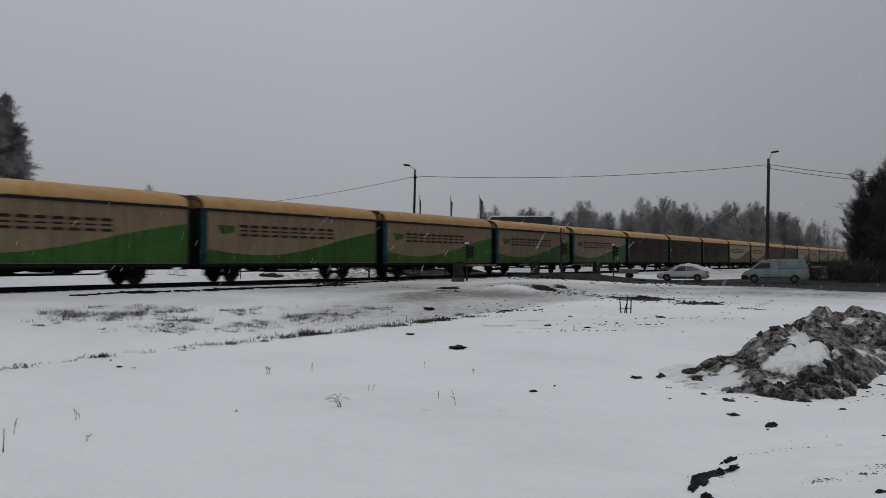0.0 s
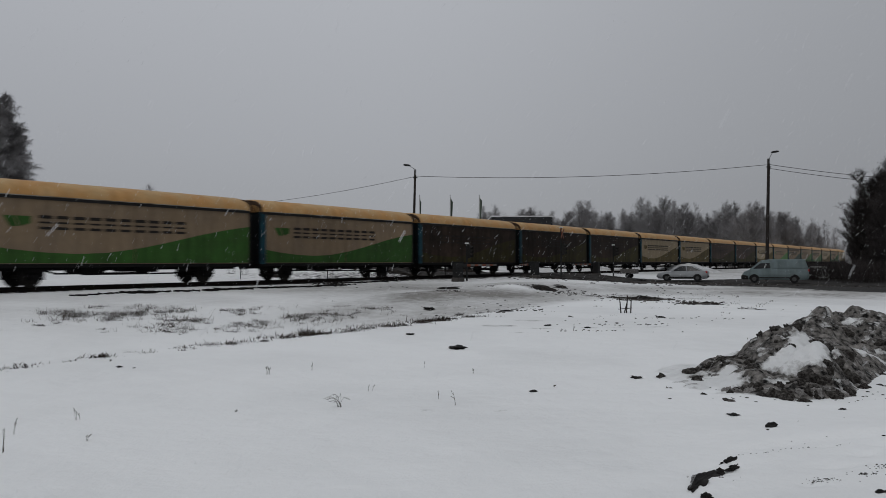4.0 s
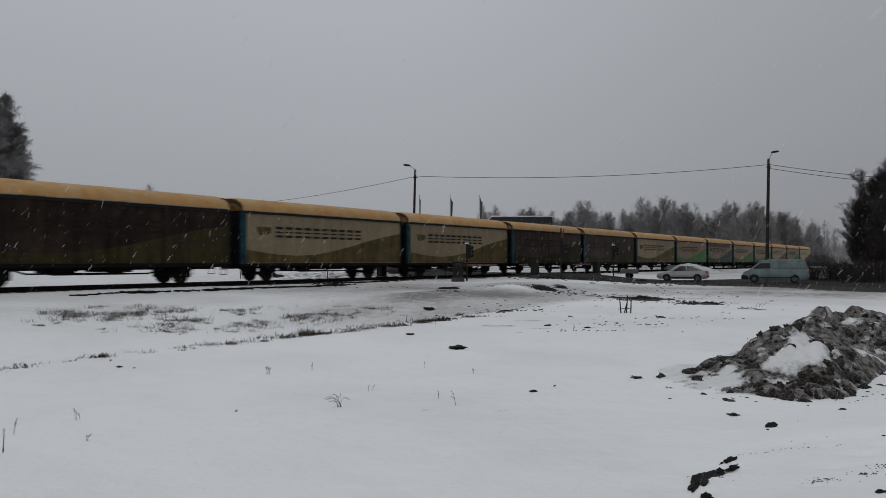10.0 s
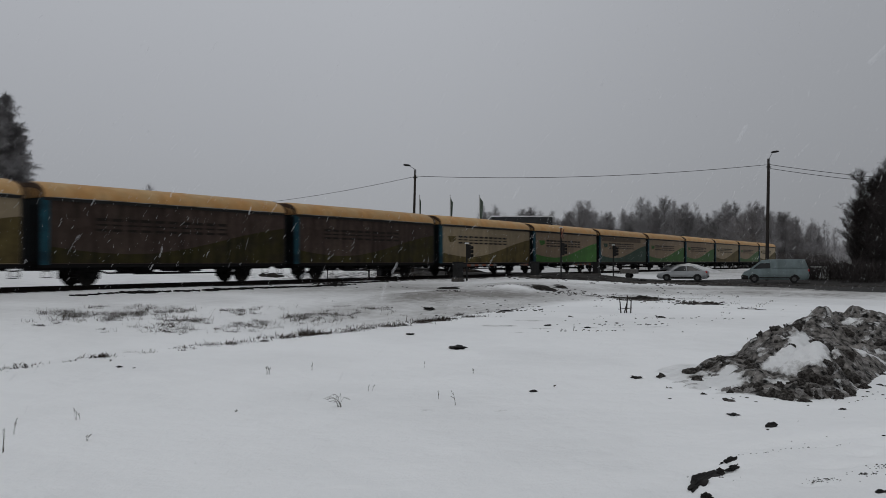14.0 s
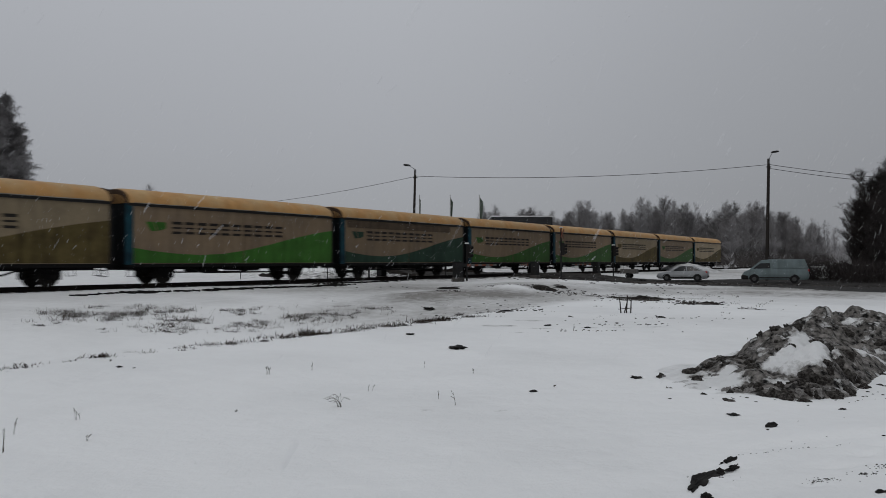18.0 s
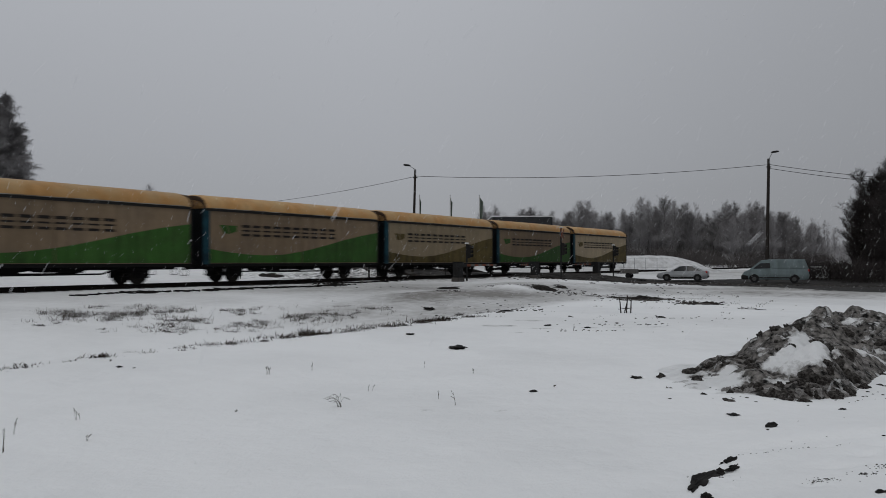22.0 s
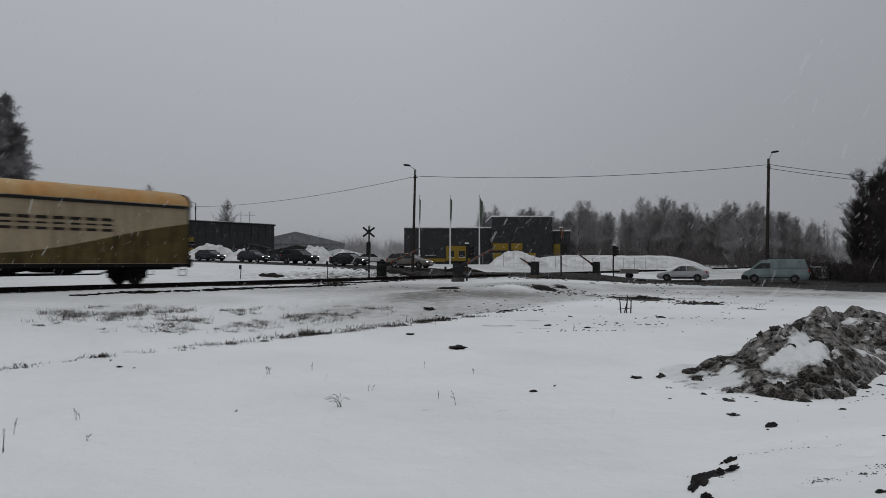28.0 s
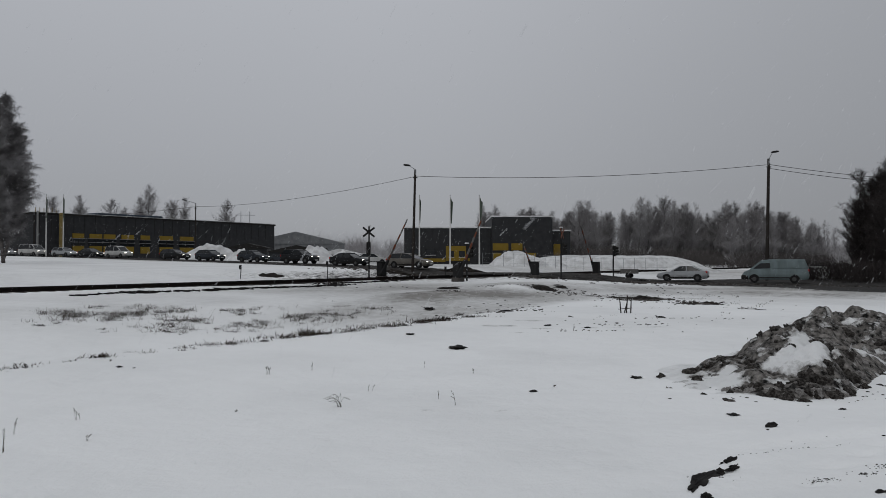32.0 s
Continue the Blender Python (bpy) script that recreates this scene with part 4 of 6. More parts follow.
def hall_east():
    g = thing("office_building", "black-clad office with a taller block and yellow panels", "building", pose(0, 215 * DEPTH, -0.3), "industrial halls")
    x0 = -7.8
    facade_box(g, "wall", x0, 9.7, 0, 25, -0.5, 8.0, CLADDING)
    facade_box(g, "tower_wall", 9.72, 21.8, -1.5, 20, -0.5, 10.15, CLADDING)
    facade_box(g, "wing_wall", 21.82, 25.6, 0, 22, -0.5, 7.4, CLADDING)
    for a, b, y, z in ((x0 - .1, 9.7, -.1, 8.0), (9.6, 21.9, -1.6, 10.15), (21.9, 25.7, -.1, 7.4)):
        part("roof_edge", box(BM(), a, b, y, 20, z, z + .25), SNOW, g, "snow along the roof edge")
    for k in range(12):
        part("cladding_seam", box(BM(), x0 + 1.4 * k, x0 + 1.4 * k + .05, -.05, .03, 3.6, 8.0), SEAL, g)
    for a, b, z0, z1, y in ((.6, 5.4, 1.4, 4.4, 0), (-7.3, .5, 1.2, 1.9, 0), (9.9, 13.0, 3.5, 4.9, -1.5), (13.6, 15.8, 3.5, 4.9, -1.5), (22.2, 23.6, 2.4, 4.8, 0), (9.9, 11.6, .6, 3.0, -1.5), (13.1, 14.1, .6, 3.0, -1.5), (15.8, 18.5, .6, 3.0, -1.5)):
        part("yellow_panel", box(BM(), a, b, y - .2, y + .03, z0, z1), YELLOW, g, "yellow cladding panel")
    for a, b, z0, z1, y in ((1.2, 2.2, 2.2, 3.4, 0), (3.2, 4.4, 2.2, 3.4, 0), (11.7, 13.0, .8, 2.9, -1.5), (14.2, 15.7, .8, 2.9, -1.5), (-6.5, -4.5, 2.6, 3.8, 0), (-3.5, -1.5, 2.6, 3.8, 0)):
        w = new("window")
        w.parent = g
        part("pane", box(BM(), a, b, y - .26, y - .02, z0, z1), GLASS, w)
        part("frame", box(BM(), a - .08, b + .08, y - .24, y - .04, z0 - .1, z0), WHITE, w)
    return g


hall_east()


def shed(x, y, w, d, h, rz, wall, roof_m, label):
    g = thing("shed", label, "shed", on_ground(x, y, rz, -0.3), "yard sheds")
    part("wall", box(BM(), -w / 2, w / 2, -d / 2, d / 2, 0, h), wall, g)
    bm = BM()
    slab(bm, [(-w / 2 - .3, h), (0, h + w * .12), (w / 2 + .3, h), (w / 2 + .3, h - .2), (-w / 2 - .3, h - .2)], -d / 2 - .3, d / 2 + .3)
    part("roof", bm, roof_m, g)
    for k in range(3):
        part("door", box(BM(), -w / 2 + 1 + k * w / 3.2, -w / 2 + 1 + k * w / 3.2 + w / 6, -d / 2 - .06, -d / 2 + .02, 0, h * .75), DARKMETAL, g)
    return g


GREYWALL = mat("grey_sheet_wall", (0.16, 0.165, 0.17), 0.7, grain=0.2, scale=1)
shed(-47.0, 345, 30, 20, 6.0, 8, GREYWALL, GREYWALL, "long grey sheet-metal shed with low roof")
shed(-30.5, 225, 11, 6, 2.8, 4, CLADDING, SEAL, "low dark storage shed with flat doors")
shed(-41.5, 230, 8, 6, 3.6, 4, CLADDING, SEAL, "low dark storage shed with flat doors")
shed(-22.5, 235, 9, 5, 2.4, 0, CLADDING, SNOW, "low dark shed with snowy roof")


# ---- snow heaps, fence ----
def heap(x, y, lx, ly, h, rz, seed, label, material, n=34, flat=1.5, rough=1.0, name="snow_bank"):
    rnd = random.Random(seed)
    ox, oy = rnd.uniform(0, 99), rnd.uniform(0, 99)
    verts, faces = [], []
    for j in range(n + 1):
        for i in range(n + 1):
            a, b = i / n * 2 - 1, j / n * 2 - 1
            r = math.hypot(a, b)
            q = max(0.0, 1 - r ** flat)
            z = h * q * (0.75 + 0.36 * rough * noise.noise((a * 2.1 + ox, b * 2.1 + oy, 0)) + 0.2 * rough * noise.noise((a * 6 + ox, b * 6 + oy, 4)))
            verts.append((a * lx, b * ly, z - 0.25 * (r > 0.97) - 0.12))
    for j in range(n):
        for i in range(n):
            k = j * (n + 1) + i
            faces.append((k, k + 1, k + n + 2, k + n + 1))
    ob = tagged(new(name, sheet(name, verts, faces, material)), label, name.replace("_", " "), "ploughed banks")
    ob.matrix_basis = on_ground(x, y, rz)
    return ob


heap(10.5, 150, 4.6, 3.5, 3.0, 0, 2, "white pile of ploughed snow by the fence", SNOW)
heap(15.5, 152, 2.6, 2.5, 1.3, 0, 5, "low white pile of ploughed snow", SNOW)
heap(26.0, 166, 15.0, 7.0, 2.5, 3, 7, "long flat bank of ploughed snow behind the fence", SNOW, flat=5, rough=.25)
heap(33.0, 145, 4.5, 4.0, 1.5, 0, 17, "white bank of ploughed snow by the road", SNOW)
heap(-35.5, 163, 5.2, 4.5, 3.6, 0, 8, "white pile of ploughed snow beside the road", SNOW)
heap(-29.5, 158, 2.8, 3.0, 2.3, 0, 11, "white pile of ploughed snow beside the road", SNOW)
heap(-18.0, 150, 3.6, 3.5, 2.9, 0, 12, "white pile of ploughed snow beside the road", SNOW)
heap(-13.3, 146, 3.4, 3.0, 2.4, 0, 14, "white pile of ploughed snow beside the road", SNOW)

DIRT = mat("ploughed_dirt", (0.012, 0.0105, 0.0095), 0.95, grain=0.8, scale=5, bump=1.0, second=(0.030, 0.026, 0.023), patch=2.4, spec=0.04)
heap(1.7, 108, 3.2, 1.6, 0.95, 5, 21, "low dark pile of ploughed dirt beside the crossing", DIRT, name="dirt_pile")
heap(-2.9, 96.0, 1.5, .8, .4, 0, 23, "low dark ridge of ploughed dirt by the track", DIRT, n=20, name="dirt_pile")
heap(4.6, 101, 1.6, .9, .45, 0, 24, "low dark ridge of ploughed dirt beside the crossing", DIRT, n=20, name="dirt_pile")
for x_, y_, lx_, ly_, h_, sd_ in ((8.58, 45.2, 1.05, 1.7, .30, 31), (9.78, 39.4, .5, .9, .28, 32), (.38, 59.0, 1.1, 1.8, .28, 33), (5.27, 57.6, .95, 1.9, .34, 34), (6.6, 59.4, .55, 1.0, .28, 35)):
    heap(x_, y_, lx_, ly_, h_, 0, sd_, "low patch of bare dark soil in the snow", DIRT, n=40, name="dirt_pile", rough=.9)
heap(-13.2, 81.0, 1.3, 1.8, .34, 0, 36, "low patch of bare dark soil in the snow", DIRT, n=30, name="dirt_pile", rough=1.6)
heap(-4.9, 98.5, 1.8, 1.0, 0.45, 0, 22, "low dark ridge of ploughed dirt by the track", DIRT, n=20, name="dirt_pile")

fence = thing("wire_fence", "low grey wire fence with thin posts in snow", "fence", pose(0, 0, 0))
fp = [Vector((x, y * DEPTH)) for x, y in ((5.2, 140), (16.0, 139), (21.0, 142), (29.5, 140))]
for a_, b_ in zip(fp, fp[1:]):
    n_ = max(2, int((b_ - a_).length / 1.3))
    for k_ in range(n_):
        q_ = a_.lerp(b_, k_ / n_)
        z_ = height(q_.x, q_.y)
        part("post", tube(BM(), (q_.x, q_.y, z_ - .1), (q_.x, q_.y, z_ + 1.75), .028, n=5), GALV, fence)
    for hz_ in (0.5, 1.1, 1.7):
        za_, zb_ = height(*a_) + hz_, height(*b_) + hz_
        part("fence_wire", tube(BM(), (*a_, za_), (*b_, zb_), .008, n=4), GALV, fence)


# ---- trees ----
def branch_tree(seed, h, spread, twigs, droop, base=0.22, twig_w=0.035, limbs=26, taper=0.018, sway=.05, long=1.0):
    """Bare tree: a bent tapered trunk, rising limbs, and a crown of fine twigs. Returns trunk and crown as (verts, faces)."""
    rnd = random.Random(seed)
    tv, tf, cv, cf = [], [], [], []

    def cone(v, f, p, q, r0, r1, n=3):
        i = len(v)
        d = (q - p).normalized()
        a = d.orthogonal().normalized()
        b = d.cross(a)
        for c, r in ((p, r0), (q, r1)):
            for k in range(n):
                t = 2 * math.pi * k / n
                v.append(c + a * (r * math.cos(t)) + b * (r * math.sin(t)))
        for k in range(n):
            f.append((i + k, i + (k + 1) % n, i + n + (k + 1) % n, i + n + k))

    path = [Vector((0, 0, -0.3))]
    lean = Vector((rnd.uniform(-sway, sway), rnd.uniform(-sway, sway), 1))
    for k in range(10):
        path.append(path[-1] + lean * (h / 10) + Vector((rnd.gauss(0, .012), rnd.gauss(0, .012), 0)) * h)
    r0 = h * taper * 0.62
    for k in range(10):
        cone(tv, tf, path[k], path[k + 1], r0 * (1 - k / 10.4), r0 * (1 - (k + 1) / 10.4), 7)

    def on(t):
        t = min(t, 0.999) * 10
        return path[int(t)].lerp(path[int(t) + 1], t - int(t))

    per = max(1, twigs // limbs)
    for _ in range(limbs):
        t = base + (1 - base) * rnd.betavariate(1.2, 1.15)
        p = on(t)
        az = rnd.uniform(0, 2 * math.pi)
        tt = (t - base) / (1 - base)
        ln = spread * h * (0.10 + 0.95 * min(1.0, (.55 + tt * 1.6), 1.4 * (1 - tt) ** .55)) * rnd.uniform(.6, 1.15)
        up = rnd.uniform(.5, 1.5) + .5 * tt
        pts = [p]
        d = Vector((math.cos(az), math.sin(az), up)).normalized()
        for k in range(5):
            d = (d + Vector((rnd.gauss(0, .16), rnd.gauss(0, .16), -droop * k * .12))).normalized()
            pts.append(pts[-1] + d * (ln / 5))
        rr = r0 * (1 - t) * 0.5 + 0.012
        for k in range(5):
            cone(cv, cf, pts[k], pts[k + 1], rr * (1 - k / 5.5), rr * (1 - (k + 1) / 5.5))
        shoots = [pts]
        for _k in range(4):
            a = rnd.uniform(.5, 4.6)
            q = pts[int(a)].lerp(pts[int(a) + 1], a - int(a))
            sd = (d + Vector((rnd.gauss(0, .5), rnd.gauss(0, .5), rnd.gauss(.55 - droop, .3)))).normalized()
            sub_ = [q]
            for j in range(5):
                sd = (sd + Vector((rnd.gauss(0, .12), rnd.gauss(0, .12), -droop * j * .2))).normalized()
                sub_.append(sub_[-1] + sd * ln * .12)
            for j in range(0, 5):
                cone(cv, cf, sub_[j], sub_[j + 1], rr * .42 * (1 - j / 5.5), rr * .42 * (1 - (j + 1) / 5.5))
            shoots.append(sub_)
        for _k in range(int(per * 1.35 * (ln / (spread * h)) ** 1.2) + 4):
            a = rnd.random() ** .9 * 4.99
            line = shoots[_k % 5]
            q = line[int(a)].lerp(line[int(a) + 1], a - int(a))
            e = Vector((rnd.gauss(0, .6), rnd.gauss(0, .6), rnd.gauss(.6 - droop * 4.0, .5))).normalized() * rnd.uniform(.025, .075) * h * long
            side = e.orthogonal().normalized() * twig_w * rnd.uniform(.3, .7)
            m = q + e * .5 + Vector((rnd.gauss(0, .03), rnd.gauss(0, .03), -.02)) * h * .3
            tip = q + e + Vector((0, 0, -droop * .03 * h))
            i = len(cv)
            cv.extend((q - side, q + side, m + side * .7, m - side * .7, tip))
            cf.append((i, i + 1, i + 2, i + 3))
            cf.append((i + 3, i + 2, i + 4))
    return (tv, tf), (cv, cf)


def spruce(seed, h, w):
    rnd = random.Random(seed)
    cv, cf = [], []
    n = 1500
    for k in range(n):
        t = rnd.random() ** .8
        z = h * (1 - t * .94)
        r = w * t * rnd.uniform(.5, 1.05) + .1
        az = rnd.uniform(0, 2 * math.pi)
        c, s = math.cos(az), math.sin(az)
        wd = .03 * h * (.4 + t) * rnd.uniform(.5, 1)
        i = len(cv)
        cv += [Vector((0, 0, z + .05 * h)), Vector((c * r * .6 - s * wd, s * r * .6 + c * wd, z)), Vector((c * r, s * r, z - .05 * h)), Vector((c * r * .6 + s * wd, s * r * .6 - c * wd, z - .01 * h))]
        cf.append((i, i + 1, i + 2, i + 3))
    tv, tf = [], []
    for k in range(6):
        a = 2 * math.pi * k / 6
        tv += [Vector((.014 * h * math.cos(a), .014 * h * math.sin(a), -.3)), Vector((.002 * h * math.cos(a), .002 * h * math.sin(a), h))]
    tf = [(2 * k, (2 * k + 2) % 12, (2 * k + 3) % 12, 2 * k + 1) for k in range(6)]
    return (tv, tf), (cv, cf)


def tree(data, crown_mat, label, m, group, trunk_mat=BARK):
    g = thing("tree", label, "tree", m, group)
    part("trunk", sheet("trunk", *data[0], trunk_mat), None, g)
    part("crown", sheet("crown", *data[1], crown_mat, smooth=False), None, g)
    return g


BIRCH = mat("birch_twigs", (0.10, 0.095, 0.095), 0.95, grain=0.4, scale=0.6, second=(0.25, 0.243, 0.247), patch=0.6)
# birch at the western edge, thick with fine hanging twigs
birch_ = tree(branch_tree(5, 16.0, 0.15, 80000, 0.20, 0.13, 0.015, 230, sway=.004, long=.5), BIRCH, "large bare birch with fine drooping rimed twigs", on_ground(-41.9, 102), "roadside trees")
copy_thing(birch_, on_ground(-45.8, 111, 130) @ Matrix.Scale(.98, 4))
# dark stand at the eastern edge
rr_ = random.Random(8)
dark_kinds = [branch_tree(20 + k, 12.0, 0.20, 24000, 0.06, 0.04, 0.014, 120, long=.6) for k in range(3)]
stand = []
for k_, (x_, y_, sc_) in enumerate(((37.6, 93, .72), (39.4, 96, .90), (41.3, 92, 1.08), (40.6, 103, .86), (42.3, 98, 1.05), (44.3, 95, 1.1), (43.2, 106, .98), (44.6, 104, 1.1), (46.5, 101, 1.15), (40.0, 106, .70), (46.5, 93, 1.2), (38.4, 97, .6), (43.0, 94, .9), (40.4, 96, .92), (40.1, 100, .85), (40.2, 93, .8), (39.9, 104, .92), (41.0, 97, 1.0), (40.6, 94, .8), (39.4, 95, .7), (39.3, 101, .62), (40.0, 99, .72), (41.2, 102, .85), (42.6, 98, .92), (43.4, 101, 1.0), (45.2, 103, 1.05), (41.6, 105, .85))):
    if k_ < 3:
        stand.append(tree(dark_kinds[k_], TWIG, "bare dark tree in a dense stand", on_ground(x_ + .8, y_, 40 * k_) @ Matrix.Scale(sc_ * .93, 4), "eastern tree stand"))
    else:
        copy_thing(stand[k_ % 3], on_ground(x_ + .8, y_, 73 * k_) @ Matrix.Diagonal((.93 * sc_ / stand[k_ % 3].scale[0],) * 3 + (1,)))
# wood behind the crossing, all of it beyond the line
def past_track(r, y):
    """The plan's y at or beyond y, along the sight line x = r * y, that clears the track."""
    q = r / DEPTH
    s = (TRACK_U * DY + DEPTH * TRACK_U * DX * q) / (DX - DEPTH * DY * q)
    return max(y, s * DY + TRACK_U * DX + 9)


wood_kinds = [branch_tree(40 + k, 15.0, 0.19 + .03 * (k % 3), 14000, 0.03, 0.10, 0.018, 110, sway=.02, long=.55) for k in range(6)]
firs = [spruce(60, 12, 2.6), spruce(61, 9, 2.4)]
# palest twigs: the haze of distance is painted into their colour
HAZE_PALE = mat("haze_paled_twigs", (0.30, 0.29, 0.294), 0.95, grain=0.3, scale=0.5, second=(0.19, 0.183, 0.186), patch=0.2)
masters = [tree(d_, HAZE_GREY if k_ % 2 else HAZE_PALE, "slender bare birch with twigs paled for haze", on_ground(40 + 6 * k_, 262 + k_, 20 * k_) @ Matrix.Scale(.85, 4), "wood beyond the crossing") for k_, d_ in enumerate(wood_kinds)]
masters += [tree(d_, NEEDLE, "dark spruce among bare birches", on_ground(-92 - 9 * k_, 300), "wood beyond the crossing") for k_, d_ in enumerate(firs)]
for k_ in range(160):
    y_ = rr_.uniform(225, 330)
    px_ = rr_.uniform(0.035, 0.355)
    if px_ < 0.12:
        y_ = rr_.uniform(262, 330)
    far_ = past_track(px_, y_) + (rr_.uniform(0, 40) if px_ > .29 else 0)
    grow_, y_ = ((far_ / y_) ** .7 if px_ > .25 else 1.0), far_
    x_ = px_ * y_
    sc_ = grow_ * rr_.uniform(.66, .98) * (.92 if px_ < .1 else .95 if px_ < .2 else 1.0 if px_ < .325 else .82)
    copy_thing(masters[k_ % 6 if px_ > .2 and k_ % 4 else 2 * (k_ % 3)], on_ground(x_, y_, rr_.uniform(0, 360)) @ Matrix.Scale(sc_ * rr_.uniform(.9, 1.1) / .85, 4))
for k_, (q_, y_, sc_) in enumerate(((-.345, 300, .95), (-.323, 292, .98), (-.311, 305, .9), (-.287, 305, .95), (-.276, 298, 1.08), (-.256, 310, .9), (-.245, 305, .95), (-.205, 335, .98), (-.365, 290, .9), (-.335, 310, .85), (-.30, 312, .8))):
    copy_thing(masters[6 + k_ % 2 if k_ in (1, 9) else k_ % 6], on_ground(q_ * y_, y_, 70 * k_) @ Matrix.Scale(sc_ * (1.52 if k_ not in (1, 9) else 1.3), 4))
for k_ in range(50):
    y_ = rr_.uniform(255, 320)
    x_ = rr_.uniform(.04, .17) * y_
    copy_thing(masters[k_ % 6 if k_ % 3 else 2 * (k_ % 2)], on_ground(x_, y_, rr_.uniform(0, 360)) @ Matrix.Scale(rr_.uniform(.7, .95) / .85, 4))
# the depth of the wood, too far to tell tree from tree
light_ = [branch_tree(70 + k, 15.0, .2, 1500, .03, .05, .04, 44, sway=.02, long=.75) for k in range(3)]
wv_, wf_ = [], []
for k_ in range(70):
    q_ = rr_.uniform(.035, .37)
    y_ = past_track(q_, rr_.uniform(250, 335))
    x_ = q_ * y_
    m_ = on_ground(x_, y_, rr_.uniform(0, 360)) @ Matrix.Scale(rr_.uniform(.7, .95), 4)
    for v_, f_ in light_[k_ % 3]:
        o_ = len(wv_)
        wv_ += [m_ @ q_ for q_ in v_]
        wf_ += [tuple(i_ + o_ for i_ in t_) for t_ in f_]
tagged(new("far_wood", sheet("far_wood", wv_, wf_, HAZE_PALE, smooth=False)), "depth of the bare birch wood, paled for haze", "wood", kind="stuff")
# darker trees nearer the road, east of the lamp post
for k_ in range(16):
    q_ = rr_.uniform(.265, .322)
    y_ = past_track(q_, 185) + rr_.uniform(0, 30)
    x_ = q_ * y_
    copy_thing(masters[k_ % 6], on_ground(x_, y_, 67 * k_) @ Matrix.Scale(rr_.uniform(.60, .78) * (y_ / 205) ** .8 / .85, 4))
for k_ in range(34):
    y_ = rr_.uniform(285, 360)
    x_ = rr_.uniform(-.40, -.19) * y_
    if su(x_, y_ * DEPTH)[1] < 214:
        continue
    copy_thing(masters[k_ % 6 if k_ % 3 else 6 + k_ % 2], on_ground(x_, y_, rr_.uniform(0, 360)) @ Matrix.Scale(rr_.uniform(.75, 1.15), 4))


SCRUB = mat("bare_scrub", (0.11, 0.10, 0.097), 0.95, grain=0.3, scale=0.6, second=(0.06, 0.054, 0.052), patch=0.3)


def thicket(name, spots, hgt, seed, material, label, per=60, w=0.05):
    """Many thin upright and leaning stems, joined."""
    rnd = random.Random(seed)
    v, f = [], []
    for x, y in spots:
        y = y * DEPTH
        z = height(x, y) - .1
        hh = hgt * rnd.uniform(.5, 1.15)
        for _ in range(per):
            p = Vector((x + rnd.gauss(0, hh * .22), y + rnd.gauss(0, hh * .22), z + hh * rnd.random() * .6))
            e = Vector((rnd.gauss(0, .28), rnd.gauss(0, .28), rnd.uniform(.25, .6))) * hh * rnd.uniform(.5, 1)
            s = Vector((rnd.uniform(-1, 1), rnd.uniform(-1, 1), 0)).normalized() * w * hh * .5
            i = len(v)
            v += [p - s, p + s, p + e]
            f.append((i, i + 1, i + 2))
    return tagged(new(name, sheet(name, v, f, material, smooth=False)), label, "bushes", kind="stuff")


thicket("undergrowth", [(q * past_track(q, y_), past_track(q, y_)) for q, y_ in ((rr_.uniform(.1, .36), rr_.uniform(195, 320)) for _ in range(360))], 4.2, 5, SCRUB, "dense bare undergrowth along the wood's edge", 170, .014)
thicket("undergrowth", [(rr_.uniform(33, 47), rr_.uniform(89, 106)) for _ in range(120)], 2.2, 6, TWIG, "dense dark bushes under the eastern trees", 320, .012)
# distant wood, its haze put into the pale twig colour
thicket("distant_woods", [(q * y_, y_) for q, y_ in ((rr_.uniform(-.36, .40), rr_.uniform(430, 640)) for _ in range(520))], 12.5, 9, HAZE_PALE, "distant wood line in falling snow", 260, .006)


# ---- soil heap, clods ----
def lump(seed, r, squash=0.7, sub=2, rough=0.45):
    rnd = random.Random(seed)
    o = Vector((rnd.uniform(0, 50), rnd.uniform(0, 50), rnd.uniform(0, 50)))
    bm = BM()
    bmesh.ops.create_icosphere(bm, subdivisions=sub, radius=1.0)
    for v in bm.verts:
        d = v.co.normalized()
        k = 1 + rough * noise.noise(d * 1.3 + o) + rough * 0.55 * noise.noise(d * 3.4 + o)
        v.co = Vector((d.x * r * k, d.y * r * k * 0.85, d.z * r * k * squash))
    return bm


EARTH = mat("frozen_soil", (0.022, 0.019, 0.017), 0.95, grain=0.8, scale=5, bump=1.0, second=(0.10, 0.093, 0.086), patch=2.2)
BLACKSOIL = mat("wet_black_soil", (0.012, 0.011, 0.011), 0.8, grain=0.8, scale=6, bump=1.0, second=(0.03, 0.028, 0.026), patch=3)
GREYSNOW = mat("sooty_snow", (0.30, 0.29, 0.28), 0.9, grain=0.5, scale=7, bump=0.8, second=(0.14, 0.13, 0.125), patch=2.5)


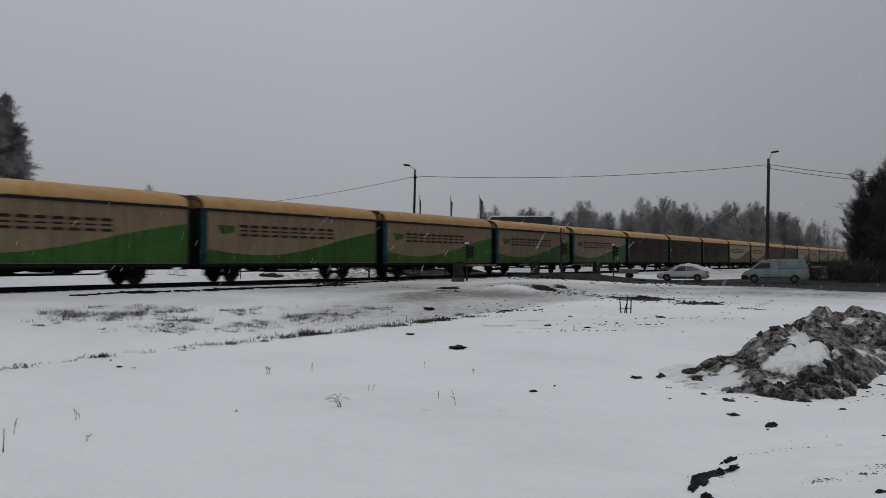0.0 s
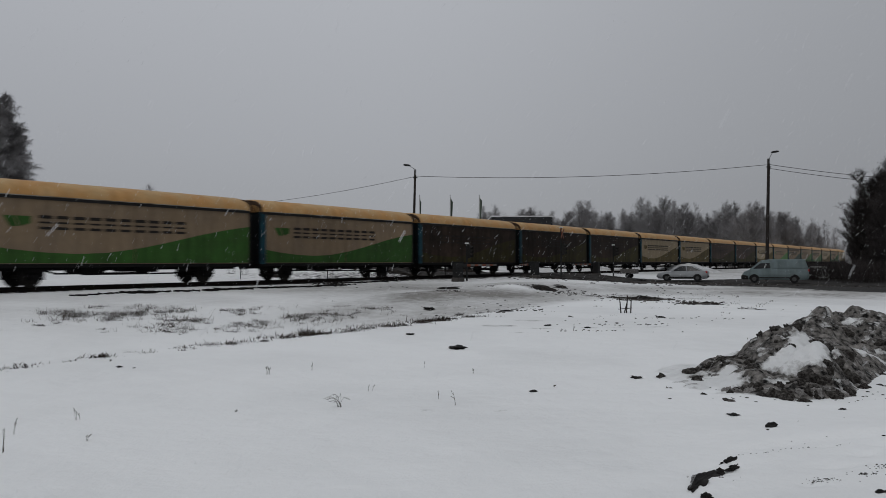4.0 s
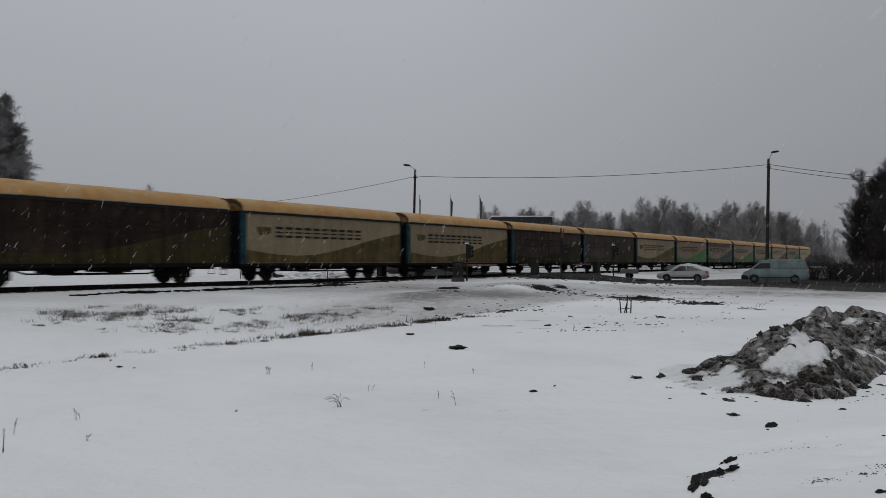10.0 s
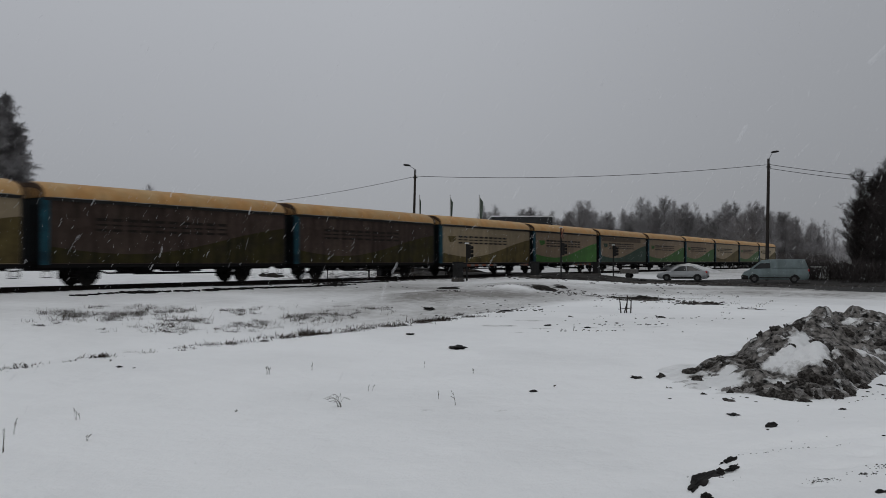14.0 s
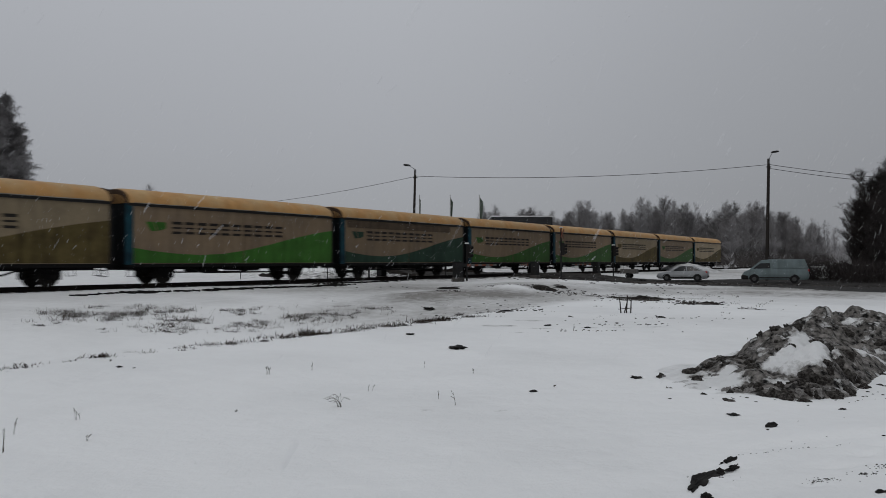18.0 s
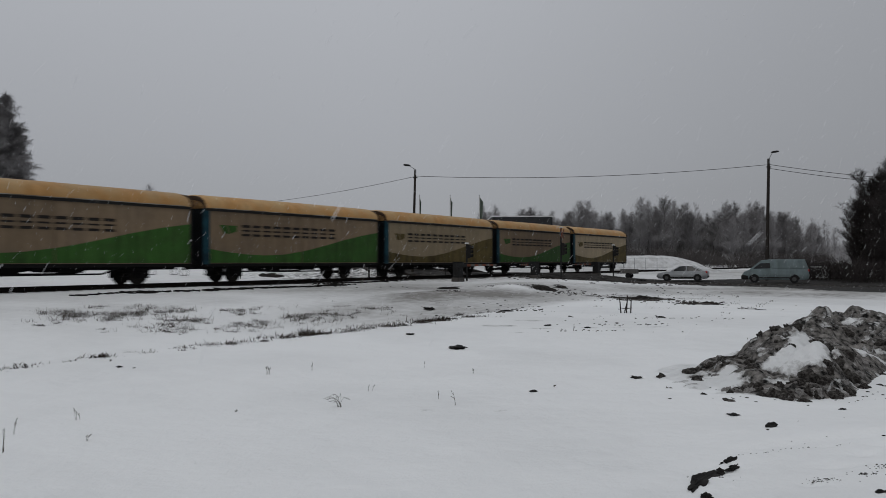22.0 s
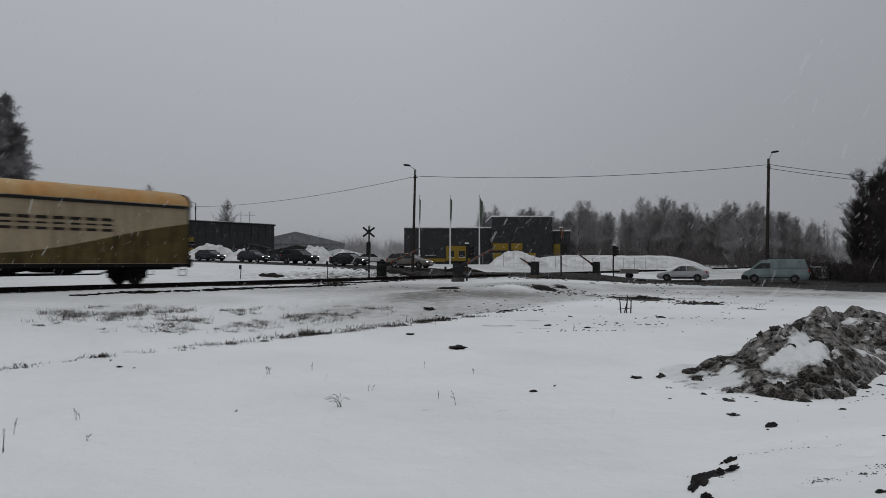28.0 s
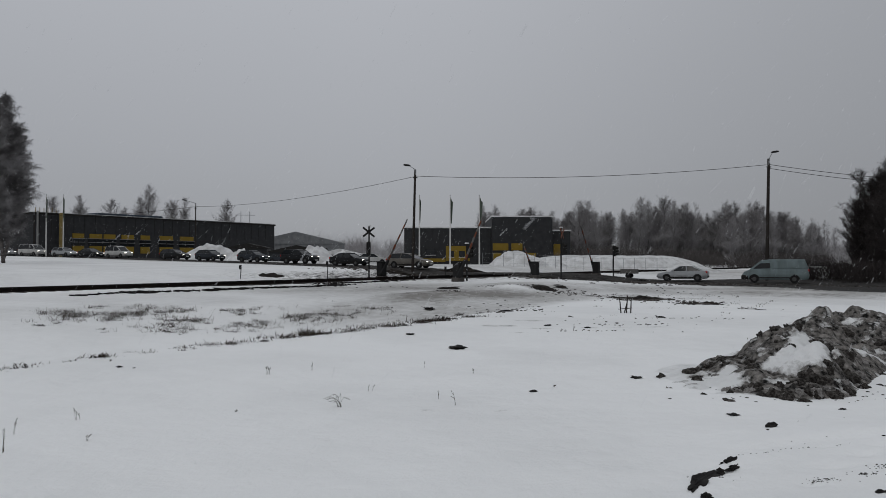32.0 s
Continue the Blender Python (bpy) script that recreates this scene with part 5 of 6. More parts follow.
def heap_top(x, y):
    crest = float(np.interp(x, [2.2, 2.9, 3.6, 4.3, 4.8, 5.2, 5.7, 6.6, 8.0, 9.6], [0, .05, .15, .46, .70, .64, .67, .74, .66, 0]))
    yc = 14.4 + 0.22 * (x - 4) + 0.9 * max(min(x, 4.85) - 4.2, 0) + 1.6 * max(min(x, 6.6) - 4.85, 0)
    q = (y - yc) / (1.9 + 0.25 * min(x - 2, 3))
    prof = max(0.0, 1 - abs(q) ** 1.6)
    lumps = 0.42 * abs(noise.noise((x * 1.3, y * 1.0, 4))) + 0.15 * abs(noise.noise((x * 2.7, y * 2.1, 8))) + 0.07 * abs(noise.noise((x * 5.5, y * 4.2, 2))) + 0.03 * abs(noise.noise((x * 12, y * 9, 6))) - 0.13
    return 0.9 * crest * prof * (1 + 0.4 * lumps) + lumps * min(1, crest * prof * 4) * 0.9


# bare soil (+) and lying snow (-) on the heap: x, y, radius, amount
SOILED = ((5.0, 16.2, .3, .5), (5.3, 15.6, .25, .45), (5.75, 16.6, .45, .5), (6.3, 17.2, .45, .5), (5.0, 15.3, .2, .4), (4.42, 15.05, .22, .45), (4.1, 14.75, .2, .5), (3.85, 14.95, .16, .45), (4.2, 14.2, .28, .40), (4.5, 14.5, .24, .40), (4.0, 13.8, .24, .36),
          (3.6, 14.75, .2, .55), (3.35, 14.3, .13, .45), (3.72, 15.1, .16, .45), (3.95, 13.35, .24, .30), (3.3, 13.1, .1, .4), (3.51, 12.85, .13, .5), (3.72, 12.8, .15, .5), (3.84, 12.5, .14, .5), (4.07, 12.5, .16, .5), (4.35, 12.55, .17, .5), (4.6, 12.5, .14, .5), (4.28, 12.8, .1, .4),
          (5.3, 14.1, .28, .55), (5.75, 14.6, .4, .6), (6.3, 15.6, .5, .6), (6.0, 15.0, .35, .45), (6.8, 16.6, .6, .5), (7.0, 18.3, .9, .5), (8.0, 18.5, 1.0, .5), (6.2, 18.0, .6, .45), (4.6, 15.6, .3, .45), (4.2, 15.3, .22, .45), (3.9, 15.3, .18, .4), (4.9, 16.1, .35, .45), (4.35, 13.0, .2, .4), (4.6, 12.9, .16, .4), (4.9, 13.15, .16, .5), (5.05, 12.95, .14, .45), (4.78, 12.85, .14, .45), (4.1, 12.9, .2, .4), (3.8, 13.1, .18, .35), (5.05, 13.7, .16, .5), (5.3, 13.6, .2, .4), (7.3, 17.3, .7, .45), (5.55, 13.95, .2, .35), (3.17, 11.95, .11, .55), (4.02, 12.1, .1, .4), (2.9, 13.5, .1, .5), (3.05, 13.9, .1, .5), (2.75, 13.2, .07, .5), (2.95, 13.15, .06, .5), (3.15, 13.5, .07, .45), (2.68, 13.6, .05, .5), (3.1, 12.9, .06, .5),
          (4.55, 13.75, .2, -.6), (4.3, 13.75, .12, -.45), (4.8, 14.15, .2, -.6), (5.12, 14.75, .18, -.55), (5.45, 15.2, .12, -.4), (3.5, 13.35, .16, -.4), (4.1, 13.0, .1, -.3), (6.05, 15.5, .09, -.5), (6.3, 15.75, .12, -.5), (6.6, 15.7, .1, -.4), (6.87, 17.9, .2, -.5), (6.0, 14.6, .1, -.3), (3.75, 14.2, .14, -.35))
hx_, hy_ = np.arange(1.9, 9.8, 0.04), np.arange(11.3, 20.6, 0.04)
hv_ = [(x, y * DEPTH, height(x, y * DEPTH) - 0.05 + heap_top(x, y)) for y in hy_ for x in hx_]
hw_ = len(hx_)
hf_ = [(j * hw_ + i, j * hw_ + i + 1, (j + 1) * hw_ + i + 1, (j + 1) * hw_ + i) for j in range(len(hy_) - 1) for i in range(hw_ - 1)]
hm_ = sheet("mound", hv_, hf_, HEAPED)
soil_ = []
for x, y, z in hv_:
    y = y / DEPTH
    hgt = heap_top(x, y)
    slope = abs(heap_top(x + .12, y) - heap_top(x - .12, y)) + abs(heap_top(x, y + .12) - heap_top(x, y - .12))
    v = 0.05 + 0.45 * slope + 0.16 * noise.noise((x * 1.1, y * 1.1, 31)) + 0.10 * noise.noise((x * 4, y * 4, 3))
    lain = 0.0
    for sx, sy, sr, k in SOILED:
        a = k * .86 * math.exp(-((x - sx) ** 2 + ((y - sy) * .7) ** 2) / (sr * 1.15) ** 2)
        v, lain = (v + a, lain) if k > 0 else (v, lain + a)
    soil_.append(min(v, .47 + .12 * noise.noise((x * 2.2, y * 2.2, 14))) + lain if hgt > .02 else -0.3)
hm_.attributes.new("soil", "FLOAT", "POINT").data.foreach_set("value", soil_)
heap_ = thing("soil_heap", "heap of dark frozen soil and dirty snow", "soil heap", pose(0, 0, 0))
part("mound", hm_, None, heap_)
rc_ = random.Random(77)
clods_ = [mesh_of("clod", lump(100 + k, 1.0, .8, 3, .75), m_, 60) for k, m_ in enumerate((EARTH, EARTH, EARTH, GREYSNOW))]
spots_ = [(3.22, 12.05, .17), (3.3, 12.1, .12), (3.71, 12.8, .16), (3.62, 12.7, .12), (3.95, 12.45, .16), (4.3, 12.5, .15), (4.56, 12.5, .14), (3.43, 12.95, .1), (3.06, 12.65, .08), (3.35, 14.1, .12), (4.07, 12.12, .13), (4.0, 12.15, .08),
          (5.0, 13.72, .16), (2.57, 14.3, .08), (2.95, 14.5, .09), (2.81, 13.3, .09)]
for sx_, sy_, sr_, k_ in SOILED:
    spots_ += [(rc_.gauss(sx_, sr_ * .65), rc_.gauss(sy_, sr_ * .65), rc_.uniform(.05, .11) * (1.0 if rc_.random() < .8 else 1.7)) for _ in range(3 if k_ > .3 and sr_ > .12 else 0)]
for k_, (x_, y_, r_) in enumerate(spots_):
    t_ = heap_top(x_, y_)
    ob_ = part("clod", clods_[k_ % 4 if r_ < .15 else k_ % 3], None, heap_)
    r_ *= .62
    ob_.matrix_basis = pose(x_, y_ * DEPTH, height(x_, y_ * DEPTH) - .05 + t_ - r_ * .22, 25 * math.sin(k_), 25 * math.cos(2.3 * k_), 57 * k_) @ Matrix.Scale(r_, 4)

for k_, (x_, y_, r_, lb_) in enumerate(((2.93, 9.57, .04, "small dark clod poking from the snow"), (2.84, 6.97, .025, "small dark clod poking from the snow"), (1.75, 7.04, .02, "dark frozen clod poking from the snow"), (2.95, 10.9, .05, "small dark clod poking from the snow"), (-4.77, 15.8, .045, "small dark clod poking from the snow"), (-4.54, 15.74, .025, "small dark clod poking from the snow"), (4.23, 11.35, .04, "small dark clod poking from the snow"),
                                       (0.26, 19.6, .15, "flat dark lump lying on the snow"), (-.71, 23.2, .085, "flat dark lump lying on the snow"), (2.62, 14.5, .07, "small dark clod on the snow"),
                                       (1.1, 13.1, .05, "small dark clod on the snow"), (-.55, 40.0, .22, "dark lump of soil on the bank"), (6.1, 30, .1, "small dark clod on the snow"), (17.0, 93.0, .55, "dark lump of ploughed dirt by the road"), (2.0, 33.8, .16, "dark lump of soil on the bank"), (2.6, 26.5, .08, "small dark clod on the snow"), (3.4, 25.3, .07, "small dark clod on the snow"))):
    ob_ = solid("clod", lump(300 + k_, r_, .75 if k_ < 3 else .24, 3, 1.0), BLACKSOIL, lb_, "clod", on_ground(x_, y_, 40 * k_, r_ * .12), "scattered clods", smooth=60)


# slips of black soil laid bare under a lip of snow, and trodden specks beside them
for x_, y_, ln_, wd_, rz_, sd_ in ((1.80, 7.55, .20, .065, 58, 401), (1.93, 7.80, .15, .06, 56, 404), (2.06, 8.03, .07, .05, 56, 405), (2.20, 8.24, .10, .034, 34, 402), (2.19, 8.06, .085, .036, 40, 403), (1.73, 7.08, .05, .03, 40, 406)):
    bm_ = lump(sd_, 1.0, .6, 4, .75)
    for v_ in bm_.verts:
        v_.co = Vector((v_.co.x * ln_, v_.co.y * wd_, v_.co.z * .05))
    solid("bare_soil", bm_, BLACKSOIL, "strip of wet black soil under a lip of snow", "clod", on_ground(x_, y_, rz_, -.012), "scattered clods", smooth=40)
specks_ = []
rs_ = random.Random(19)
for cx_, cy_, rx_, ry_, n_, r_ in ((2.6, 7.36, .07, .03, 60, .004), (2.93, 7.47, .05, .03, 36, .005), (3.12, 7.63, .04, .04, 22, .005), (2.87, 7.0, .02, .012, 10, .008), (2.5, 8.44, .10, .012, 12, .004), (2.78, 8.5, .12, .012, 16, .004), (3.1, 8.5, .05, .01, 16, .006), (1.95, 7.7, .1, .12, 16, .005)):
    for _ in range(n_):
        specks_.append((rs_.gauss(cx_, rx_), rs_.gauss(cy_, ry_), r_ * rs_.uniform(.5, 1.6)))


# crumbs of soil strewn over the snow round the crossing and the heap
def crumbs(spots, seed, label):
    rnd = random.Random(seed)
    v, f = [], []
    for x, y, r in spots:
        i = len(v)
        y = y * DEPTH
        z = height(x, y)
        n = 7
        for ring, (k, h) in enumerate(((1.0, -.15), (.75, .35))):
            for j in range(n):
                a = 2 * math.pi * j / n
                q = r * k * rnd.uniform(.6, 1.25)
                v.append(Vector((x + q * 1.3 * math.cos(a), y + q * math.sin(a), z + r * h * rnd.uniform(.5, 1.4))))
        v.append(Vector((x, y, z + r * .55)))
        for j in range(n):
            f.append((i + j, i + (j + 1) % n, i + n + (j + 1) % n, i + n + j))
            f.append((i + n + j, i + n + (j + 1) % n, i + 2 * n))
    return tagged(new("soil_crumbs", sheet("soil_crumbs", v, f, EARTH, smooth=False)), label, "soil crumbs", kind="stuff")


rq_ = random.Random(41)
strewn_ = []
for cx_, cy_, rx_, ry_, n_, r_ in ((6.3, 54, .9, 4, 110, .055), (7.5, 46.5, .6, 2.2, 90, .05), (9.6, 40.6, .8, 1.4, 110, .055), (10.3, 35.6, .5, .8, 36, .04), (3.2, 60, 1.2, 2, 60, .05), (9.0, 44, 3.0, 7, 26, .04), (5.3, 57, 1.2, 3, 60, .06), (.3, 49.5, .7, 1.0, 40, .05), (12.5, 56, 3, 7, 24, .06), (4.5, 30, 3, 5, 18, .03), (2.0, 37, 1.6, 4, 50, .05), (4.2, 12.6, 1.3, .7, 60, .016), (8.3, 43.6, .7, .8, 200, .08), (9.5, 39.2, .6, .8, 150, .07), (1.2, 34, 1.2, 1.2, 60, .05), (-9.0, 62, 6, 2.0, 40, .06), (14, 75, 4, 8, 70, .12), (4.5, 27, 1.6, .4, 34, .03), (6.4, 29.5, 1.4, .3, 26, .03), (3.4, 24.6, .9, .3, 22, .025), (3.3, 9.0, .8, 1.2, 12, .012), (2.0, 100, 5, 5, 260, .16), (-6, 100, 4, 5, 120, .14), (8.5, 92, 4, 5, 160, .14), (20, 76, 6, 5, 260, .13), (30, 70, 6, 5, 160, .13)):
    for _ in range(n_):
        strewn_.append((rq_.gauss(cx_, rx_ * .6), rq_.gauss(cy_, ry_ * .6), r_ * rq_.uniform(.25, 1.2)))
crumbs(strewn_, 6, "dark crumbs of soil strewn over snow")
crumbs(specks_, 7, "specks of black soil on trodden snow")


# ragged strip of wet soil along the foot of the ballast
def soil_strip(s0, s1, u0, half, seed):
    v, f, cols = [], [], 7
    n = int((s1 - s0) / .06)
    for i in range(n + 1):
        s = s0 + (s1 - s0) * i / n
        full = step(s0, s0 + 5, s) * (1 - step(s1 - 4, s1, s))
        w = half * (full * 1.1 - .62 + 1.0 * noise.noise((s * .55, seed, 1)) + .9 * noise.noise((s * 2.4, seed, 4)) + .8 * noise.noise((s * 7, seed, 4)))
        c = u0 + .25 * noise.noise((s * .4, seed, 7)) + .22 * noise.noise((s * 3.1, seed, 5))
        for k in range(cols):
            a = k / (cols - 1) * 2 - 1
            q = at(s, c + a * max(w, .02))
            v.append((q.x, q.y, height(q.x, q.y) + ((.07 + .05 * noise.noise((s * 5, a * 3, 3))) * (1 - a * a) - .012 if w > .03 else -.12)))
    for i in range(n):
        for k in range(cols - 1):
            b = i * cols + k
            f.append((b, b + 1, b + cols + 1, b + cols))
    return tagged(new("soil_strip", sheet("soil_strip", v, f, BALLAST)), "ragged strip of wet dark soil beside the ballast", "bare soil", kind="stuff")


soil_strip(31, 58, 33.7, .42, 3)
soil_strip(50, 66, 34.6, .5, 8)


# ---- dead grass and weeds ----
def grass(name, tufts, label, material, seed, wide=1.0, tilt=.6):
    rnd = random.Random(seed)
    v, f = [], []
    for x, y, h, n in tufts:
        y = y * DEPTH
        z = height(x, y) - .02
        for _ in range(n):
            p = Vector((x + rnd.gauss(0, h * .65), y + rnd.gauss(0, h * .65), z))
            lean = Vector((rnd.gauss(0, tilt), rnd.gauss(0, tilt), 1)).normalized()
            hh = h * (.3 + .9 * rnd.random() ** 1.3)
            m = p + lean * hh * .6
            t = m + (lean + Vector((rnd.gauss(0, .5), rnd.gauss(0, .5), -.4))) * hh * .45
            s = Vector((rnd.uniform(-1, 1), rnd.uniform(-1, 1), 0)).normalized() * rnd.uniform(.003, .007) * wide
            i = len(v)
            v += [p - s, p + s, m + s * .8, m - s * .8, t]
            f += [(i, i + 1, i + 2, i + 3), (i + 3, i + 2, i + 4)]
    return tagged(new(name, sheet(name, v, f, material, smooth=False)), label, "dead grass", kind="stuff")


DARKGRASS = mat("wet_dead_grass", (0.028, 0.022, 0.018), 0.9, grain=0.4, scale=3, second=(0.05, 0.04, 0.032))
rg_ = random.Random(12)
tufts_, clumps_ = [], []
# fine stalks over the far bank of the ditch, with a few dark matted ones
for _ in range(2700):
    x_ = rg_.uniform(-13.0, -1.8)
    lo_, hi_ = 31.8 + max(0, (x_ + 8) * 1.3), 37.4 + (x_ + 13) * .36
    y_ = rg_.triangular(lo_ - 1.2, hi_ + 1.2, .45 * lo_ + .55 * hi_)
    thin_ = .18 if x_ < -12.4 or x_ > -4.6 else 0.0
    if noise.noise((x_ * .9, y_ * .45, 7)) + .5 * noise.noise((x_ * 2.6, y_ * 1.3, 2)) + .35 * rg_.random() > .20 + thin_:
        if rg_.random() < .72:
            tufts_.append((x_, y_, rg_.uniform(.09, .26), rg_.randint(4, 14)))
        else:
            clumps_.append((x_, y_, rg_.uniform(.06, .14), rg_.randint(20, 60)))
for _ in range(60):
    x_, y_ = rg_.uniform(-5, 3.5), rg_.uniform(37.5, 47)
    tufts_.append((x_, y_, rg_.uniform(.05, .14), rg_.randint(2, 8)))
# ragged growth along the lip of the ditch
for _ in range(1100):
    s_ = 10.5 + 17.5 * rg_.random()
    full_ = float(np.interp(s_, [10.5, 12, 13.4, 16, 16.8, 18.6, 19.2, 20.2, 21, 24.5, 26, 28], [.15, .3, .35, .3, .7, .7, .3, .5, .8, 1, .5, .25]))
    if rg_.random() > full_ * (.26 + 2.4 * noise.noise((s_ * 2.9, 2, 9))):
        continue
    p_ = at(s_, 12.3 + abs(rg_.gauss(0, .26)) + .3 * max(0, 1 - abs(s_ - 17.5) / 2) * rg_.random())
    tall_ = .9 + .5 * step(15.5, 17, s_) * rg_.random()
    if rg_.random() < .45:
        tufts_.append((p_.x, p_.y / DEPTH, rg_.uniform(.08, .17) * tall_, rg_.randint(3, 10)))
    else:
        clumps_.append((p_.x, p_.y / DEPTH, rg_.uniform(.06, .14) * tall_, rg_.randint(10, 30)))
grass("dead_grass", tufts_, "dry brown grass tufts along the snowy ditch", GRASS, 4, 1.0)
# the few thick clumps
for x_, y_, h_, n_ in ((-2.85, 22.8, .30, 480), (-2.65, 23.0, .22, 260), (-.5, 26.5, .22, 320), (-.06, 28.0, .27, 360), (-.25, 27.6, .2, 220), (-.95, 25.6, .17, 180), (-1.25, 25.2, .15, 160), (-1.75, 24.5, .14, 140), (.1, 28.6, .2, 160), (.6, 37.4, .2, 220), (-5.45, 17.2, .17, 220), (-4.0, 20.2, .14, 170), (-4.5, 18.5, .11, 80), (-3.45, 20.8, .14, 150), (-3.2, 21.6, .13, 130), (2.05, 33.0, .12, 90), (2.5, 33.4, .05, 60), (2.8, 31.5, .05, 60)):
    for _ in range(n_ // 30):
        clumps_.append((x_ + rg_.gauss(0, h_ * .28), y_ + rg_.gauss(0, h_ * .5), h_ * rg_.uniform(.35, .8), 30))
grass("grass_clumps", clumps_, "dark brown grass clumps on the lip of the ditch", DARKGRASS, 8, 1.2, .85)
low_ = []
for _ in range(260):
    x_, y_ = rg_.uniform(-2, 14), rg_.uniform(22, 48)
    if noise.noise((x_ * .4, y_ * .25, 17)) > .12:
        low_.append((x_, y_, rg_.uniform(.03, .10), rg_.randint(5, 14)))
for _ in range(60):
    x_, y_ = rg_.uniform(6.5, 14), rg_.uniform(36, 52)
    low_.append((x_, y_, rg_.uniform(.05, .14), rg_.randint(4, 12)))
grass("short_grass", low_, "short dead stubble poking through the snow", GRASS, 5, 1.6)


def dry_weed(x, y, h, stems, bend, seed, label):
    rnd = random.Random(seed)
    g = thing("dry_weed", label, "weed", on_ground(x, y), "single dry weeds")
    for k in range(stems):
        az, ln = rnd.uniform(0, 6.28), h * rnd.uniform(.55, 1.0)
        bx, bz = bend * rnd.uniform(-.6, 1.2), 1.0
        pts = [Vector((rnd.gauss(0, .012), rnd.gauss(0, .012), -.02))]
        for j in range(6):
            pts.append(pts[-1] + Vector((bx * (j + .6) / 4 + .05 * math.cos(az), .06 * math.sin(az), bz - abs(bend) * .14 * j * j * .5)).normalized() * ln / 6)
        bm = BM()
        for j in range(6):
            tube(bm, pts[j], pts[j + 1], .0024 * (1 - j / 8), .0024 * (1 - (j + 1) / 8), n=4, caps=False)
        part("stem", bm, GRASS, g)
        bm = BM()
        for j in range(7):
            q = pts[4].lerp(pts[6], j / 6)
            e = Vector((rnd.gauss(0, 1), rnd.gauss(0, 1), .5)).normalized() * .013
            tube(bm, q, q + e, .003, .001, n=3, caps=False)
        part("seed_head", bm, GRASS, g)
    return g


for k_, (x_, y_, h_, n_, b_) in enumerate(((-1.13, 11.75, .26, 9, -.9), (.13, 11.8, .24, 2, .5), (-2.42, 14.9, .17, 6, .4), (-.27, 16.0, .16, 1, .05), (-.05, 12.4, .14, 2, .0), (-3.72, 9.1, .22, 3, .1), (-3.68, 10.8, .15, 3, -.3), (-3.95, 9.9, .2, 2, .2), (-3.2, 9.6, .08, 2, .4), (-1.9, 15.6, .14, 2, .2), (-5.1, 16.4, .1, 3, .6), (3.0, 24.6, .2, 4, .2), (-3.68, 8.3, .1, 3, .5), (-2.2, 11.4, .05, 2, .3), (.45, 15.2, .1, 2, -.2), (-.9, 13.3, .1, 2, .3), (1.4, 13.6, .06, 3, .6))):
    dry_weed(x_, y_, h_, n_, b_, 500 + k_, "thin dry weed stalk standing in snow")
g_ = thing("stake_cluster", "short wooden stakes with weeds in snow", "stakes", on_ground(5.68, 33.4), "")
for k_, (dx_, dy_, h_, tl_) in enumerate(((-.12, 0, .48, -.05), (.05, .05, .55, .04), (.16, -.05, .42, .02), (-.02, .1, .3, .1))):
    part("stake", tube(BM(), (dx_, dy_, -.1), (dx_ + tl_, dy_, h_), .022, .016, n=6), WOOD, g_)
part("cross_stick", tube(BM(), (-.2, .02, .12), (.22, 0, .16), .012, n=5), WOOD, g_)

# small white trailer by the road
g_ = thing("trailer", "small white box trailer on the verge", "trailer", on_ground(17.6, 101.0, 150, 0.0), "")
part("box_body", box(BM(), -.75, .75, -.45, .45, .42, .85, .03), DULL, g_)
part("drawbar", tube(BM(), (.75, 0, .42), (1.5, 0, .38), .04, n=6), GALV, g_)
for sd_ in (-1, 1):
    w_ = part("wheel", tube(BM(), (0, sd_ * .48 - .07, .24), (0, sd_ * .48 + .07, .24), .24, n=14), RUBBER, g_)

# twin-post power pylon far behind the hall
g_ = thing("power_pylon", "grey twin-post power pylon above the roofs", "pylon", on_ground(-74.0, 400, 15), "")
for dx_ in (-1.6, 1.6):
    part("leg", tube(BM(), (dx_, 0, 0), (dx_, 0, 18.5), .16, .12, n=6), GALV, g_)
part("crossarm", tube(BM(), (-3.6, 0, 17.2), (3.6, 0, 17.2), .12, n=6), GALV, g_)


# ---- falling snow ----
FLAKE = mat("snowflake", (0.85, 0.86, 0.88), 0.9, grain=0.02)


def snowfall(seed, count, drift, near, far, across=17, top=9.0, small=.0036, spread=.0095):
    rnd = random.Random(seed)
    d = Vector(drift)
    v, f = [], []
    for _ in range(count):
        p = Vector((rnd.uniform(-across, across), rnd.uniform(near, far), rnd.uniform(-1.2, top))) - d * rnd.uniform(-1, 33)
        r = small + spread * rnd.random() ** 2.5
        i = len(v)
        v += [p + Vector(q) * r for q in ((1, 0, 0), (-1, 0, 0), (0, 1, 0), (0, -1, 0), (0, 0, 1.2), (0, 0, -1.2))]
        f += [(i + a, i + b, i + c) for a, b, c in ((0, 2, 4), (2, 1, 4), (1, 3, 4), (3, 0, 4), (2, 0, 5), (1, 2, 5), (3, 1, 5), (0, 3, 5))]
    return tagged(new("snowfall", sheet("snowfall", v, f, FLAKE, smooth=False)), "falling snowflakes drifting on the wind", "snowfall", kind="stuff")


